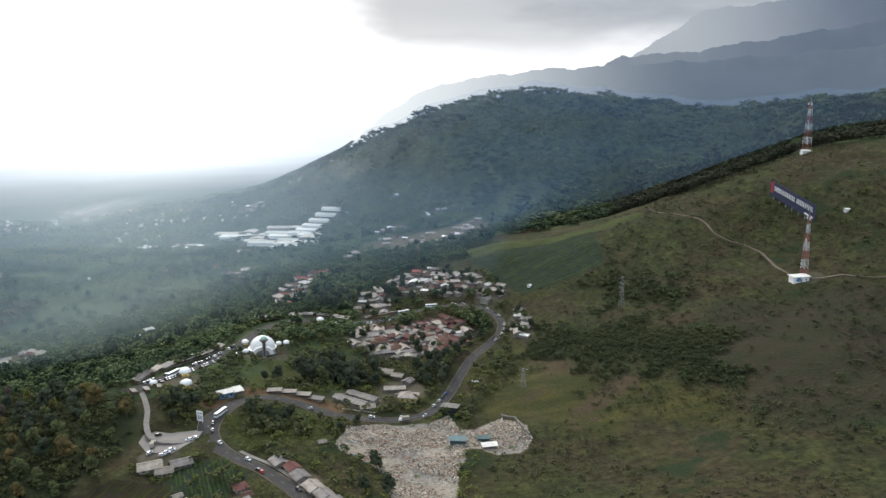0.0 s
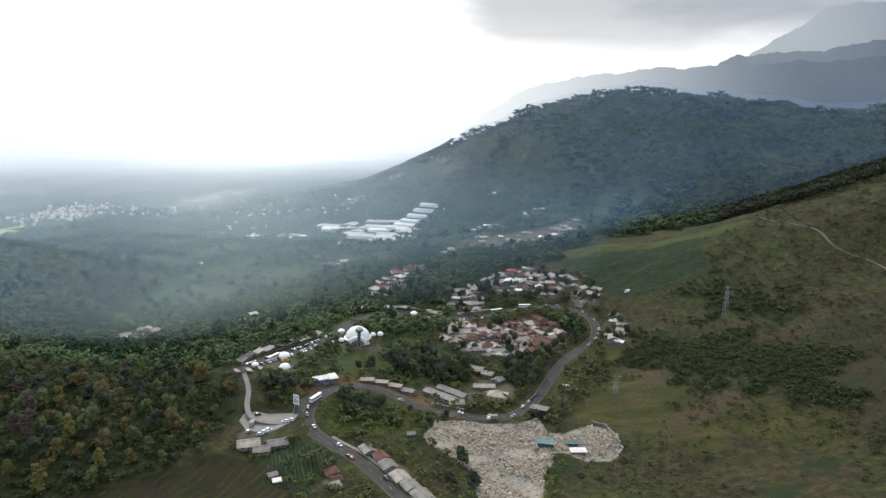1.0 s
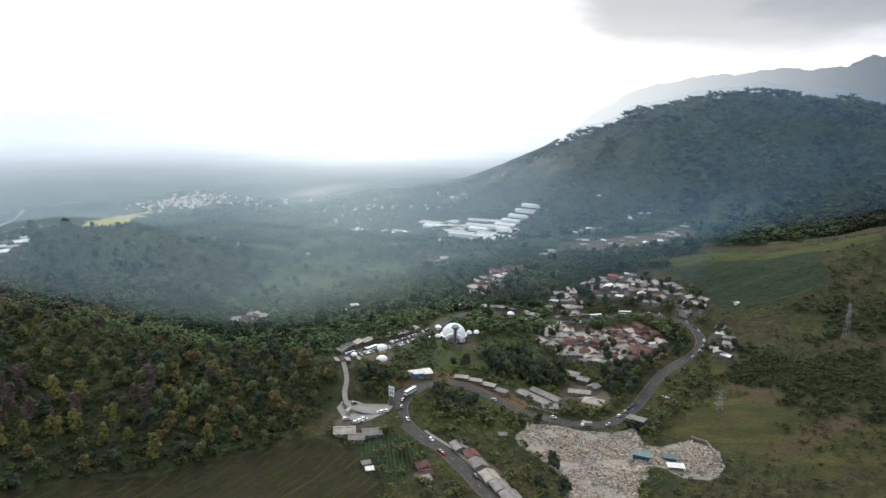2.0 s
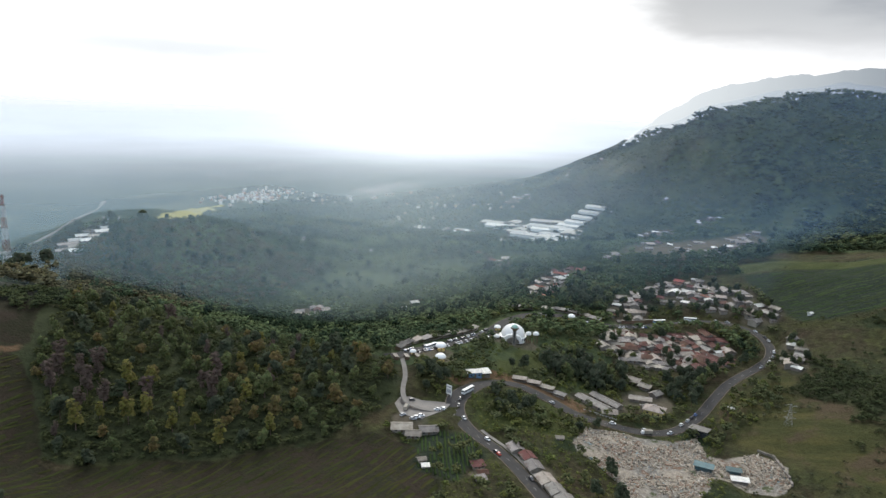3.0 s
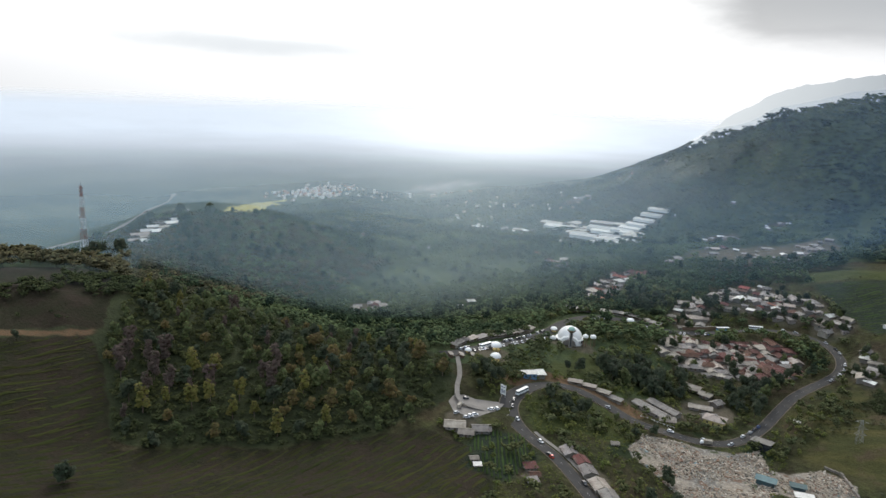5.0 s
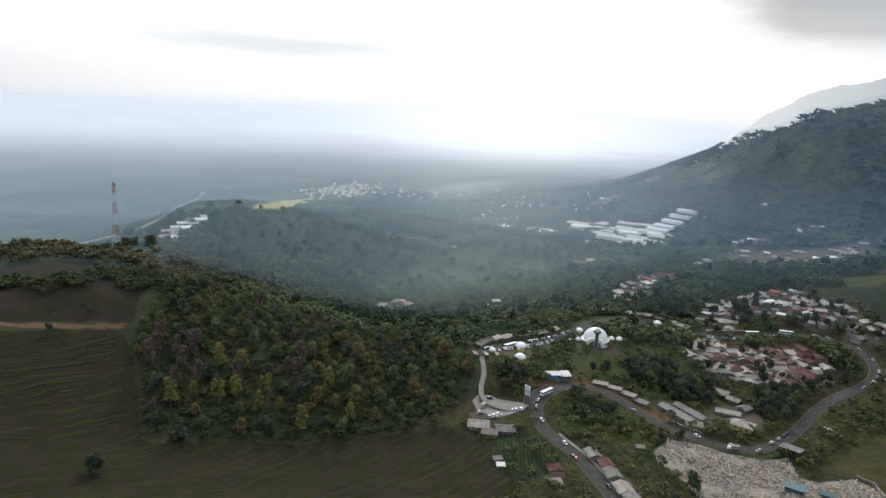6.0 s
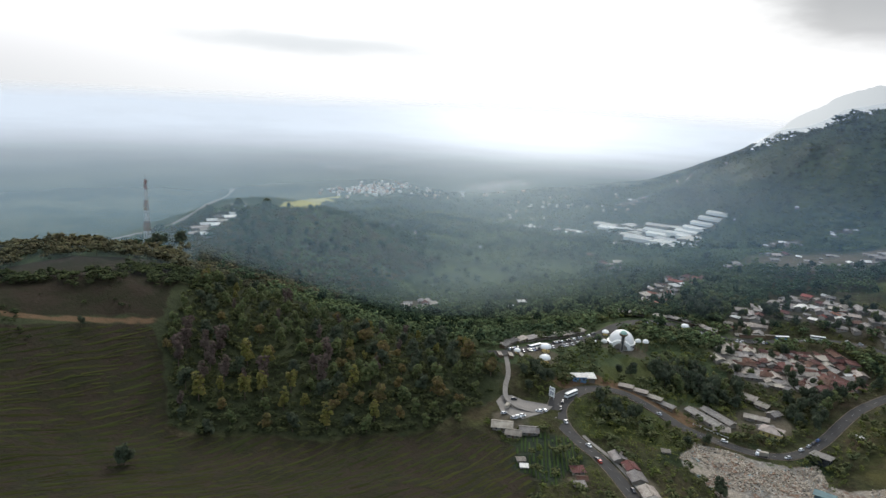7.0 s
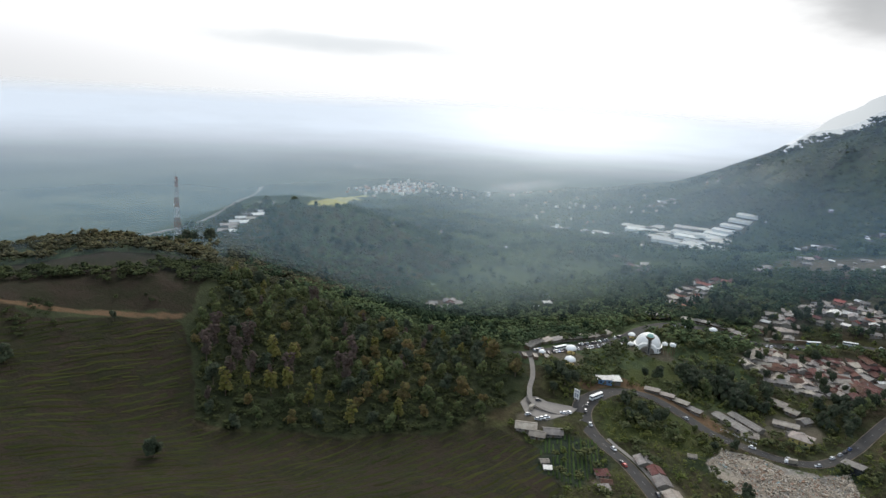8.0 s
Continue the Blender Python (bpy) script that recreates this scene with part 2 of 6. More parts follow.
HILL_R = np.round(np.maximum(70, 0.15 * np.hypot(HILLS[:, 0], HILLS[:, 1])), -1)

MAIN_ROAD = [
    (-36, 268), (-52, 289), (-67, 308), (-84, 327), (-99, 342), (-115, 354), (-130, 366), (-139, 378), (-142, 391), (-139, 405), (-133, 418),
    (-124, 428), (-110, 432), (-90, 428), (-72, 420), (-49, 416), (-31, 416), (-16, 423), (-5, 439), (4, 461), (12, 486),
    (20, 510), (30, 533), (42, 553), (50, 569), (52, 585), (49, 599), (42, 612), (31, 624), (17, 632), (1, 634),
    (-16, 630), (-34, 623), (-49, 610),
]
PASS_ROAD = [
    (-49, 610), (-68, 598), (-93, 593), (-115, 597), (-135, 597), (-152, 586), (-161, 560), (-166, 523), (-173, 495),
    (-184, 467), (-192, 445), (-198, 424), (-206, 412),
]
SIDE_ROAD = [(-136, 370), (-143, 369), (-156, 364), (-168, 367), (-176, 379), (-182, 395), (-189, 408), (-198, 422)]
TRACK = [
    (220, 743), (239, 695), (255, 663), (262, 638), (278, 620), (286, 601), (288, 575), (296, 558), (310, 549), (329, 543), (351, 529), (400, 510),
]


def smooth_line(points, step):
    """A rounded line through the points (Catmull-Rom), resampled at even steps."""
    p = np.array([points[0], *points, points[-1]], float)
    out = []
    for i in range(1, len(p) - 2):
        for u in np.linspace(0, 1, 12, endpoint=False):
            a, b, c, d = p[i - 1], p[i], p[i + 1], p[i + 2]
            out.append(0.5 * (2 * b + (c - a) * u + (2 * a - 5 * b + 4 * c - d) * u * u + (3 * b - a - 3 * c + d) * u ** 3))
    out.append(p[-2])
    out = np.array(out)
    run = np.concatenate([[0], np.cumsum(np.hypot(*np.diff(out, axis=0).T))])
    s = np.arange(0, run[-1], step)
    return np.column_stack([np.interp(s, run, out[:, 0]), np.interp(s, run, out[:, 1])])


def relief(x, y):
    """Low swells and gullies, a metre or two deep."""
    z = np.zeros_like(x)
    for k, (l, a, ang) in enumerate(((190, 1.6, 0.3), (130, 1.3, 1.4), (83, 0.9, 2.3), (57, 0.7, 0.9), (38, 0.5, 2.9), (24, 0.3, 1.9))):
        u, v = x * math.cos(ang) + y * math.sin(ang), -x * math.sin(ang) + y * math.cos(ang)
        z += a * np.sin(u * 6.283 / l + 1.7 * np.sin(v * 6.283 / (l * 1.37) + k)) * np.cos(v * 6.283 / (l * 1.9) + 2.1 * k)
    return z


def raw_ground(x, y):
    x, y = np.atleast_1d(np.asarray(x, float)), np.atleast_1d(np.asarray(y, float))
    r = np.hypot(x, y)
    s, u = np.clip((r - 1200) / 1600, 0, 1), np.clip((r - 2600) / 2400, 0, 1)
    # the plain begins nearer in the west, right behind the ridges
    west = np.clip((-np.degrees(np.arctan2(x, y)) - 19) / 14, 0, 1) * (y > -400)
    v = np.clip((r - 960 - 200 * np.clip((np.degrees(np.arctan2(x, y)) + 44) / 8, 0, 1)) / 420, 0, 1)
    drop = np.maximum(s * s * (3 - 2 * s), west * west * (3 - 2 * west) * v * v * (3 - 2 * v))
    z = -58 * drop + 115 * u * u
    for (hx, hy, hh), hr in zip(HILLS, HILL_R):
        z += hh * np.exp(-((x - hx) ** 2 + (y - hy) ** 2) / (2 * hr * hr))
    # the plain itself lies nearly flat
    z = np.where(r > 850, -60 + 10 * np.logaddexp(0, (z + 60) / 10), z)
    z = z - 0.4 * np.maximum(r - 4600, 0)
    hilly = np.clip((r - 1000) / 250, 0, 1)
    return z + relief(x, y) * (1 - 0.8 * hilly + 3.0 * hilly * np.clip((z - 15) / 50, 0, 1))


def road_line(points, step=3.0):
    xy = smooth_line(points, step)
    z = raw_ground(xy[:, 0], xy[:, 1])
    k = np.ones(15) / 15
    z = np.convolve(np.pad(z, 7, mode="edge"), k, "valid")
    return np.column_stack([xy, z])


MAIN, PASS, SIDE = road_line(MAIN_ROAD), road_line(PASS_ROAD), road_line(SIDE_ROAD)
PASS[:, 2] += np.linspace(MAIN[-1, 2] - PASS[0, 2], 0, len(PASS))
SIDE[:, 2] = np.linspace(MAIN[np.hypot(MAIN[:, 0] + 136, MAIN[:, 1] - 370).argmin(), 2], PASS[np.hypot(PASS[:, 0] + 198, PASS[:, 1] - 422).argmin(), 2], len(SIDE))
FORECOURT = np.array([(x, 369 + 0.1 * (x + 160), SIDE[4, 2]) for x in range(-170, -144, 3)], float)
BENCHES = ((FORECOURT, 15.0), (SIDE, 6.0), (PASS, 8.0), (MAIN, 6.2))


def ground(x, y):
    """The height of the ground, with level benches cut for the roads."""
    x, y = np.atleast_1d(np.asarray(x, float)), np.atleast_1d(np.asarray(y, float))
    z = raw_ground(x, y)
    near = np.where((x > -300) & (x < 90) & (y > 230) & (y < 670))[0]
    for chunk in np.array_split(near, max(1, len(near) // 4000)):
        if not len(chunk):
            continue
        best, level = np.full(len(chunk), 1e9), np.zeros(len(chunk))
        for line, half in BENCHES:
            d = np.hypot(x[chunk, None] - line[:, 0], y[chunk, None] - line[:, 1])
            i = d.argmin(1)
            gap = d[np.arange(len(chunk)), i] - half
            level = np.where(gap < best, line[i, 2], level)
            best = np.minimum(best, gap)
        f = np.clip(best / 13, 0, 1)
        f = f * f * (3 - 2 * f)
        z[chunk] = (level - 0.3) * (1 - f) + z[chunk] * f
    return z


def gz(x, y):
    return float(ground(x, y)[0])


def inside(x, y, poly):
    p = np.array(poly, float)
    hit = np.zeros(np.shape(x), bool)
    j = len(p) - 1
    for i in range(len(p)):
        a, b = p[i], p[j]
        with np.errstate(divide="ignore", invalid="ignore"):
            c = ((a[1] > y) != (b[1] > y)) & (x < (b[0] - a[0]) * (y - a[1]) / (b[1] - a[1] + 1e-9) + a[0])
        hit ^= c
        j = i
    return hit


# outlines of the pieces of land
LOOP_BANK = [(-130, 395), (-125, 415), (-108, 424), (-85, 420), (-60, 411), (-75, 385), (-100, 365), (-120, 372)]
DUMP_GRASS = [(5, 417), (19, 418), (18, 407), (6, 402)]
EARTH_BANK = [(-150, 412), (-143, 428), (-128, 438), (-105, 441), (-85, 437), (-68, 429)]
VEG_BEDS = [(-146, 340), (-140, 347), (-122, 356), (-104, 336), (-106, 296), (-134, 306)]
LEFT_FIELD = [(-460, 160), (-408, 190), (-372, 262), (-330, 240), (-292, 210), (-264, 241), (-231, 263), (-190, 310), (-164, 330), (-139, 324), (-110, 288), (-150, 210), (-197, 130), (-330, 60)]
LEFT_WOOD = [(-362, 264), (-420, 345), (-362, 365), (-317, 392), (-266, 405), (-204, 412), (-186, 398), (-176, 365), (-180, 345), (-191, 313), (-231, 266), (-265, 243), (-292, 213), (-330, 243)]
GREEN_STRIP = [(23, 770), (64, 795), (105, 760), (171, 750), (213, 748), (214, 716), (166, 719), (106, 722), (66, 741), (28, 740)]
DARK_FIELD = [(28, 734), (71, 735), (161, 722), (155, 643), (116, 632), (78, 625), (54, 658)]
DUMP_A = [(-61, 404), (-34, 409), (-9, 411), (4, 428), (16, 384), (8, 343), (6, 305), (-22, 300), (-32, 343), (-46, 357), (-62, 370)]
DUMP_B = [(14, 404), (37, 418), (51, 407), (54, 385), (47, 371), (32, 373), (14, 388)]
BUSH_LOW = [(70, 570), (96, 547), (131, 529), (183, 503), (208, 480), (181, 407), (158, 424), (115, 453), (81, 484), (68, 533)]
LOWER_GRASS = [(37, 519), (65, 544), (81, 481), (114, 450), (157, 421), (187, 387), (178, 364), (115, 382), (55, 402), (26, 447), (17, 472)]
BUSH_HIGH = [(134, 617), (201, 599), (215, 559), (148, 546), (128, 587)]
MOUND = [(-134, 492), (-110, 497), (-104, 476), (-117, 450), (-137, 446), (-142, 470)]
HEDGE_IN = [(-462, 194), (-402, 290), (-396, 326), (-417, 352), (-436, 335), (-447, 277), (-490, 205)]
HEDGE_LOW = [(-450, 130), (-412, 172), (-407, 190), (-396, 203), (-410, 211), (-428, 182), (-470, 140)]
TERRACES = [(-436, 168), (-412, 211), (-372, 269), (-400, 300), (-428, 330), (-460, 338), (-486, 314), (-505, 270), (-536, 220), (-545, 118)]
UPPER_SLOPE = [(150, 680), (230, 668), (228, 560), (150, 580)]
LIT_FIELD = [(-1031, 1000), (-985, 1060), (-1035, 1226), (-1075, 1343), (-1105, 1320), (-1105, 1168), (-1070, 1080)]
BROWN_SLOPE = [(215, 525), (330, 525), (440, 560), (440, 380), (300, 320), (190, 350), (185, 440)]
SLOPE_STRIPS = [(222, 604), (260, 596), (258, 590), (220, 597)]


def ragged(x, y, poly, amount=12.0):
    """Inside an outline whose edge wanders in and out."""
    u = x + amount * (np.sin(y / 11 + 1.3 * np.sin(x / 17)) + 0.6 * np.sin(y / 4.7 + x / 9))
    v = y + amount * (np.sin(x / 13 + 1.1 * np.sin(y / 15)) + 0.6 * np.sin(x / 5.3 - y / 7))
    return inside(u, v, poly)


def soften(mask, shape, times=1):
    m = mask.astype(float).reshape(shape)
    for _ in range(times):
        m = (m + np.roll(m, 1, 0) + np.roll(m, -1, 0) + np.roll(m, 1, 1) + np.roll(m, -1, 1)) / 5
    return m.ravel()


def axis(lo, a, b, hi, step, grow=1.11):
    mid = np.arange(a, b + step, step)
    down, up, d = [mid[0]], [mid[-1]], step
    while down[-1] > lo or up[-1] < hi:
        d *= grow
        if down[-1] > lo:
            down.append(down[-1] - d)
        if up[-1] < hi:
            up.append(up[-1] + d)
    return np.concatenate([down[:0:-1], mid, up[1:]])


def mesh_object(name, verts, faces, mat, smooth=True, attrs=()):
    me = bpy.data.meshes.new(name)
    me.from_pydata(verts, [], faces)
    me.materials.append(mat)
    if smooth:
        me.polygons.foreach_set("use_smooth", np.ones(len(me.polygons), bool))
    for key, vals in attrs:
        me.attributes.new(key, "FLOAT", "POINT").data.foreach_set("value", np.asarray(vals, np.float32))
    me.update()
    return new(name, me)


def grid_faces(nx, ny):
    i = np.arange(nx * ny).reshape(ny, nx)
    return np.column_stack([i[:-1, :-1].ravel(), i[:-1, 1:].ravel(), i[1:, 1:].ravel(), i[1:, :-1].ravel()])


def ground_material():
    m = bpy.data.materials.new("hillside")
    m.use_nodes = True
    n = Net(m.node_tree)
    b = m.node_tree.nodes["Principled BSDF"]
    at = n.add("ShaderNodeNewGeometry", 0)
    a, c, d = n.noise(at, 0.012, 6.0, 0.6), n.noise(at, 0.06, 6.0, 0.65), n.noise(at, 0.5, 5.0, 0.7)

    def land(key, soft=0.35):
        raw = n.add("ShaderNodeAttribute", "Fac")
        raw.node.attribute_name = key
        edge = n.math("MULTIPLY_ADD", n.math("SUBTRACT", c, 0.5), 0.9, raw)
        return n.span(edge, 0.5 - soft / 2, 0.5 + soft / 2)

    scrub = n.mix(n.span(a, 0.38, 0.62), (0.033, 0.038, 0.015), (0.046, 0.039, 0.020))
    scrub = n.mix(n.span(c, 0.45, 0.7), scrub, (0.053, 0.055, 0.018))
    scrub = n.mix(n.span(c, 0.5, 0.25), scrub, (0.042, 0.030, 0.018))
    col = scrub
    wood = n.mix(n.span(c, 0.35, 0.65), (0.040, 0.056, 0.026), (0.070, 0.088, 0.036))
    worn = n.noise(at, 0.03, 5.0, 0.6)
    col = n.mix(n.span(worn, 0.54, 0.72), col, (0.054, 0.039, 0.023))
    tufts = n.noise(at, 0.2, 4.0, 0.7)
    col = n.times(col, n.span(tufts, 0.25, 0.75, 0.55, 1.5))
    col = n.mix(n.span(n.noise(at, 0.022, 4.0, 0.55), 0.56, 0.66), col, (0.024, 0.034, 0.014))
    col = n.mix(land("wood"), col, wood)
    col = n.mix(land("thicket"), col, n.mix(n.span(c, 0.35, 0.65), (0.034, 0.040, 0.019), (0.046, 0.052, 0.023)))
    tilled = n.mix(n.span(c, 0.35, 0.65), (0.031, 0.023, 0.015), (0.022, 0.022, 0.0105))
    col = n.mix(land("tilled", 0.2), col, tilled)
    col = n.mix(land("meadow"), col, n.mix(n.span(c, 0.3, 0.7), (0.041, 0.052, 0.017), (0.060, 0.069, 0.022)))
    streaks = n.noise(n.add("ShaderNodeMapping", 0, Vector=at, Scale=(0.35, 1.6, 1.0)), 0.05, 5.0, 0.6)
    grass = n.mix(n.span(streaks, 0.4, 0.62), (0.044, 0.047, 0.016), (0.071, 0.064, 0.022))
    col = n.mix(land("grass", 0.8), col, n.mix(n.span(worn, 0.5, 0.64), grass, (0.070, 0.052, 0.030)))
    col = n.mix(land("brown", 0.9), col, n.mix(n.span(c, 0.35, 0.65), (0.042, 0.034, 0.021), (0.031, 0.033, 0.017)))
    col = n.mix(land("crop", 0.7), col, n.mix(n.span(d, 0.3, 0.7), (0.019, 0.028, 0.018), (0.026, 0.035, 0.021)))
    rubble = n.mix(n.span(n.noise(at, 0.045, 5.0, 0.6), 0.4, 0.6), (0.30, 0.255, 0.20), (0.20, 0.185, 0.16))
    rubble = n.mix(n.span(n.noise(at, 0.09, 4.0, 0.6), 0.55, 0.66), rubble, (0.17, 0.105, 0.07))
    rubble = n.mix(n.span(n.noise(at, 0.13, 4.0, 0.6), 0.58, 0.68), rubble, (0.072, 0.085, 0.040))
    rubble = n.mix(n.span(d, 0.5, 0.75), rubble, (0.38, 0.35, 0.30))
    col = n.mix(land("rubble", 0.15), col, rubble)
    yard = n.mix(n.span(c, 0.35, 0.7), (0.115, 0.095, 0.068), (0.062, 0.062, 0.036))
    col = n.mix(land("yard", 0.3), col, yard)
    plain = n.mix(n.span(n.noise(at, 0.005, 8.0, 0.7), 0.42, 0.6), (0.036, 0.052, 0.032), (0.105, 0.115, 0.07))
    col = n.mix(land("earth", 0.5), col, n.mix(n.span(d, 0.35, 0.65), (0.17, 0.10, 0.055), (0.10, 0.07, 0.04)))
    col = n.mix(land("plain", 0.5), col, plain)
    # a patch of sunlight painted onto the far field as bright yellow
    col = n.mix(land("sunlit", 0.2), col, (0.46, 0.40, 0.15))
    col = n.times(col, n.math("MULTIPLY_ADD", d, 1.1, 0.45))
    n.put(b, "Base Color", col)
    n.put(b, "Roughness", 0.95)
    n.put(b, "Specular IOR Level", 0.1)
    n.put(b, "Normal", n.add("ShaderNodeBump", 0, Strength=0.9, Distance=1.2, Height=n.math("ADD", d, n.math("MULTIPLY", c, 2.0))))
    return m


YARDS = []


def near_yard(x, y):
    out = np.zeros(len(x))
    for cx, cy, a, b in YARDS:
        out = np.maximum(out, np.clip(1.5 - np.hypot((x - cx) / a, (y - cy) / b), 0, 1))
    return out


def build_ground():
    gx, gy = axis(-4900, -480, 400, 3600, 5.0, 1.06), axis(-1500, 130, 780, 4880, 5.0, 1.06)
    x, y = [v.ravel() for v in np.meshgrid(gx, gy)]
    shape = (len(gy), len(gx))
    z = ground(x, y)
    r = np.hypot(x, y)
    az = np.degrees(np.arctan2(x, y))
    wood = soften((r > 860) & (r < 1900) | ((x < -60) & (r > 450)), shape)
    e = smooth_line(EARTH_BANK, 4.0)
    bank = np.full(len(x), 99.0)
    near = np.where((x > -180) & (x < -40) & (y > 390) & (y < 460))[0]
    bank[near] = np.hypot(x[near, None] - e[:, 0], y[near, None] - e[:, 1]).min(1)
    e = smooth_line([(-446, 140), (-428, 180), (-411, 207), (-390, 236), (-373, 264)], 4.0)
    near = np.where((x > -470) & (x < -350) & (y > 120) & (y < 290))[0]
    bank[near] = 2.2 * np.hypot(x[near, None] - e[:, 0], y[near, None] - e[:, 1]).min(1)
    attrs = [
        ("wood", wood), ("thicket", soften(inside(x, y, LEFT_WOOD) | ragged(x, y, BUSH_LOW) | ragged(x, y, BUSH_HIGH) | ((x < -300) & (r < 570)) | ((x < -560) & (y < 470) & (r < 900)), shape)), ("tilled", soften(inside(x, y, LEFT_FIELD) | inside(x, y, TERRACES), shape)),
        ("meadow", soften(inside(x, y, GREEN_STRIP) | inside(x, y, SLOPE_STRIPS) | ragged(x, y, MOUND, 9) | ragged(x, y, LOOP_BANK, 6) | inside(x, y, DUMP_GRASS), shape, 3)), ("brown", soften(ragged(x, y, BROWN_SLOPE), shape, 4)), ("grass", soften(ragged(x, y, LOWER_GRASS), shape, 3)), ("crop", soften(inside(x, y, DARK_FIELD) | inside(x, y, VEG_BEDS), shape)),
        ("rubble", soften(inside(x, y, DUMP_A) | inside(x, y, DUMP_B), shape)), ("yard", near_yard(x, y)), ("earth", np.clip(1.5 - bank / 6, 0, 1)),
        ("plain", np.clip((r - np.interp(az, (-70, -50, -38), (880, 950, 1500))) / 400, 0, 1) * (z < 60)), ("sunlit", soften(inside(x, y, LIT_FIELD), shape)),
    ]
    g = mesh_object("ground", np.column_stack([x, y, z]), grid_faces(len(gx), len(gy)), ground_material(), True, attrs)
    tagged(g, "green and brown hillsides with scrub, falling to a wide plain", "ground", kind="structure")


def ribbon(name, line, half_width, mat, lift, label, category="road", side=0.0, dashes=None, thick=0.25):
    """A strip with turned-down edges along a line; with dashes (on, off) it breaks up."""
    d = np.gradient(line[:, :2], axis=0)
    d /= np.linalg.norm(d, axis=1)[:, None] + 1e-9
    nrm = np.column_stack([-d[:, 1], d[:, 0]])
    verts, faces = [], []
    prev = None
    for i in range(len(line)):
        if dashes and i % (dashes[0] + dashes[1]) >= dashes[0]:
            prev = None
            continue
        c = line[i, :2] + nrm[i] * side
        k = len(verts)
        half = half_width[i] if isinstance(half_width, np.ndarray) else half_width
        for o, dz in ((-half, -thick), (-half, 0), (half, 0), (half, -thick)):
            verts.append((*(c + nrm[i] * o), line[i, 2] + lift + dz))
        if prev is not None:
            faces += [(prev + j, prev + j + 1, k + j + 1, k + j) for j in range(3)]
        prev = k
    ob = mesh_object(name, verts, faces, mat, False)
    return tagged(ob, label, category, kind="structure")


def lane(line, step):
    run = np.concatenate([[0], np.cumsum(np.hypot(*np.diff(line[:, :2], axis=0).T))])
    s = np.arange(0, run[-1], step)
    return np.column_stack([np.interp(s, run, line[:, k]) for k in range(3)])


def build_roads():
    bend = 3.5 + 3.0 * np.exp(-((MAIN[:, 0] + 141) ** 2 + (MAIN[:, 1] - 394) ** 2) / 700)
    for line, half in ((MAIN, bend), (PASS, 5.0)):
        ribbon("road_shoulder", line, half + 0.5, DIRT, -0.12, "dusty brown shoulder beside the asphalt", "shoulder")
        ribbon("road", line, half, ASPHALT, 0.0, "grey worn asphalt mountain road", "road")
    low = MAIN[:42]
    for side in (-6.1,):
        ribbon("pavement", low, 1.1, CONCRETE, 0.05, "pale concrete pavement beside the lower road", "pavement", side)
    fine = lane(MAIN, 1.5)
    ribbon("road_marking", fine, 0.06, PAINT_WHITE, 0.03, "worn broken white centre line on asphalt", "marking", 0.0, (3, 4), 0.02)
    ribbon("side_road", SIDE, 1.6, CONCRETE, 0.06, "pale concrete side road", "road")
    bm = bmesh.new()
    plan = [(-177, 381), (-162, 377), (-143, 382), (-143, 371), (-151, 353), (-165, 353), (-175, 365)]
    level = SIDE[4, 2] + 0.05
    top = [bm.verts.new((x, y, level)) for x, y in plan]
    face = bm.faces.new(top)
    bmesh.ops.extrude_face_region(bm, geom=[face])
    bmesh.ops.translate(bm, verts=top, vec=(0, 0, -3.0))
    me = bpy.data.meshes.new("forecourt")
    bm.normal_update()
    bm.to_mesh(me)
    bm.free()
    me.materials.append(CONCRETE)
    tagged(new("forecourt", me), "pale concrete forecourt at the junction", "pavement", kind="structure")
    t = smooth_line(TRACK, 4.0)
    t = np.column_stack([t, ground(t[:, 0], t[:, 1]) + 0.25])
    bed = smooth_line([(-925, 560), (-938, 604), (-945, 646), (-957, 690), (-1065, 822), (-1177, 974), (-1236, 1073), (-1330, 1180)], 12.0)
    bed = np.column_stack([bed, ground(bed[:, 0], bed[:, 1])])
    ribbon("river", bed, 3.2 + 1.6 * np.sin(np.arange(len(bed)) / 3.0), CONCRETE, 0.7, "pale stony river bed winding over the plain", "river", thick=2.5)
    ribbon("dirt_track", t, 1.5, DIRT, 0.1, "narrow bare earth track on the hillside", "track", thick=1.2)


# ---- small builders ----


def part(name, bm, mat, parent, label=""):
    me = bpy.data.meshes.new(name)
    bm.normal_update()
    bm.to_mesh(me)
    bm.free()
    me.materials.append(mat)
    ob = new(name, me)
    ob.parent = parent
    return tagged(ob, label)


def box(bm, x, y, z, sx, sy, sz, rot=0.0, taper=1.0):
    """A box on its base at (x, y, z)."""
    c, s = math.cos(rot), math.sin(rot)
    vs = []
    for zz, k in ((0, 1.0), (sz, taper)):
        for u, v in ((-1, -1), (1, -1), (1, 1), (-1, 1)):
            a, b = u * sx / 2 * k, v * sy / 2 * k
            vs.append(bm.verts.new((x + a * c - b * s, y + a * s + b * c, z + zz)))
    for f in ((3, 2, 1, 0), (4, 5, 6, 7), (0, 1, 5, 4), (1, 2, 6, 5), (2, 3, 7, 6), (3, 0, 4, 7)):
        bm.faces.new([vs[i] for i in f])
    return vs


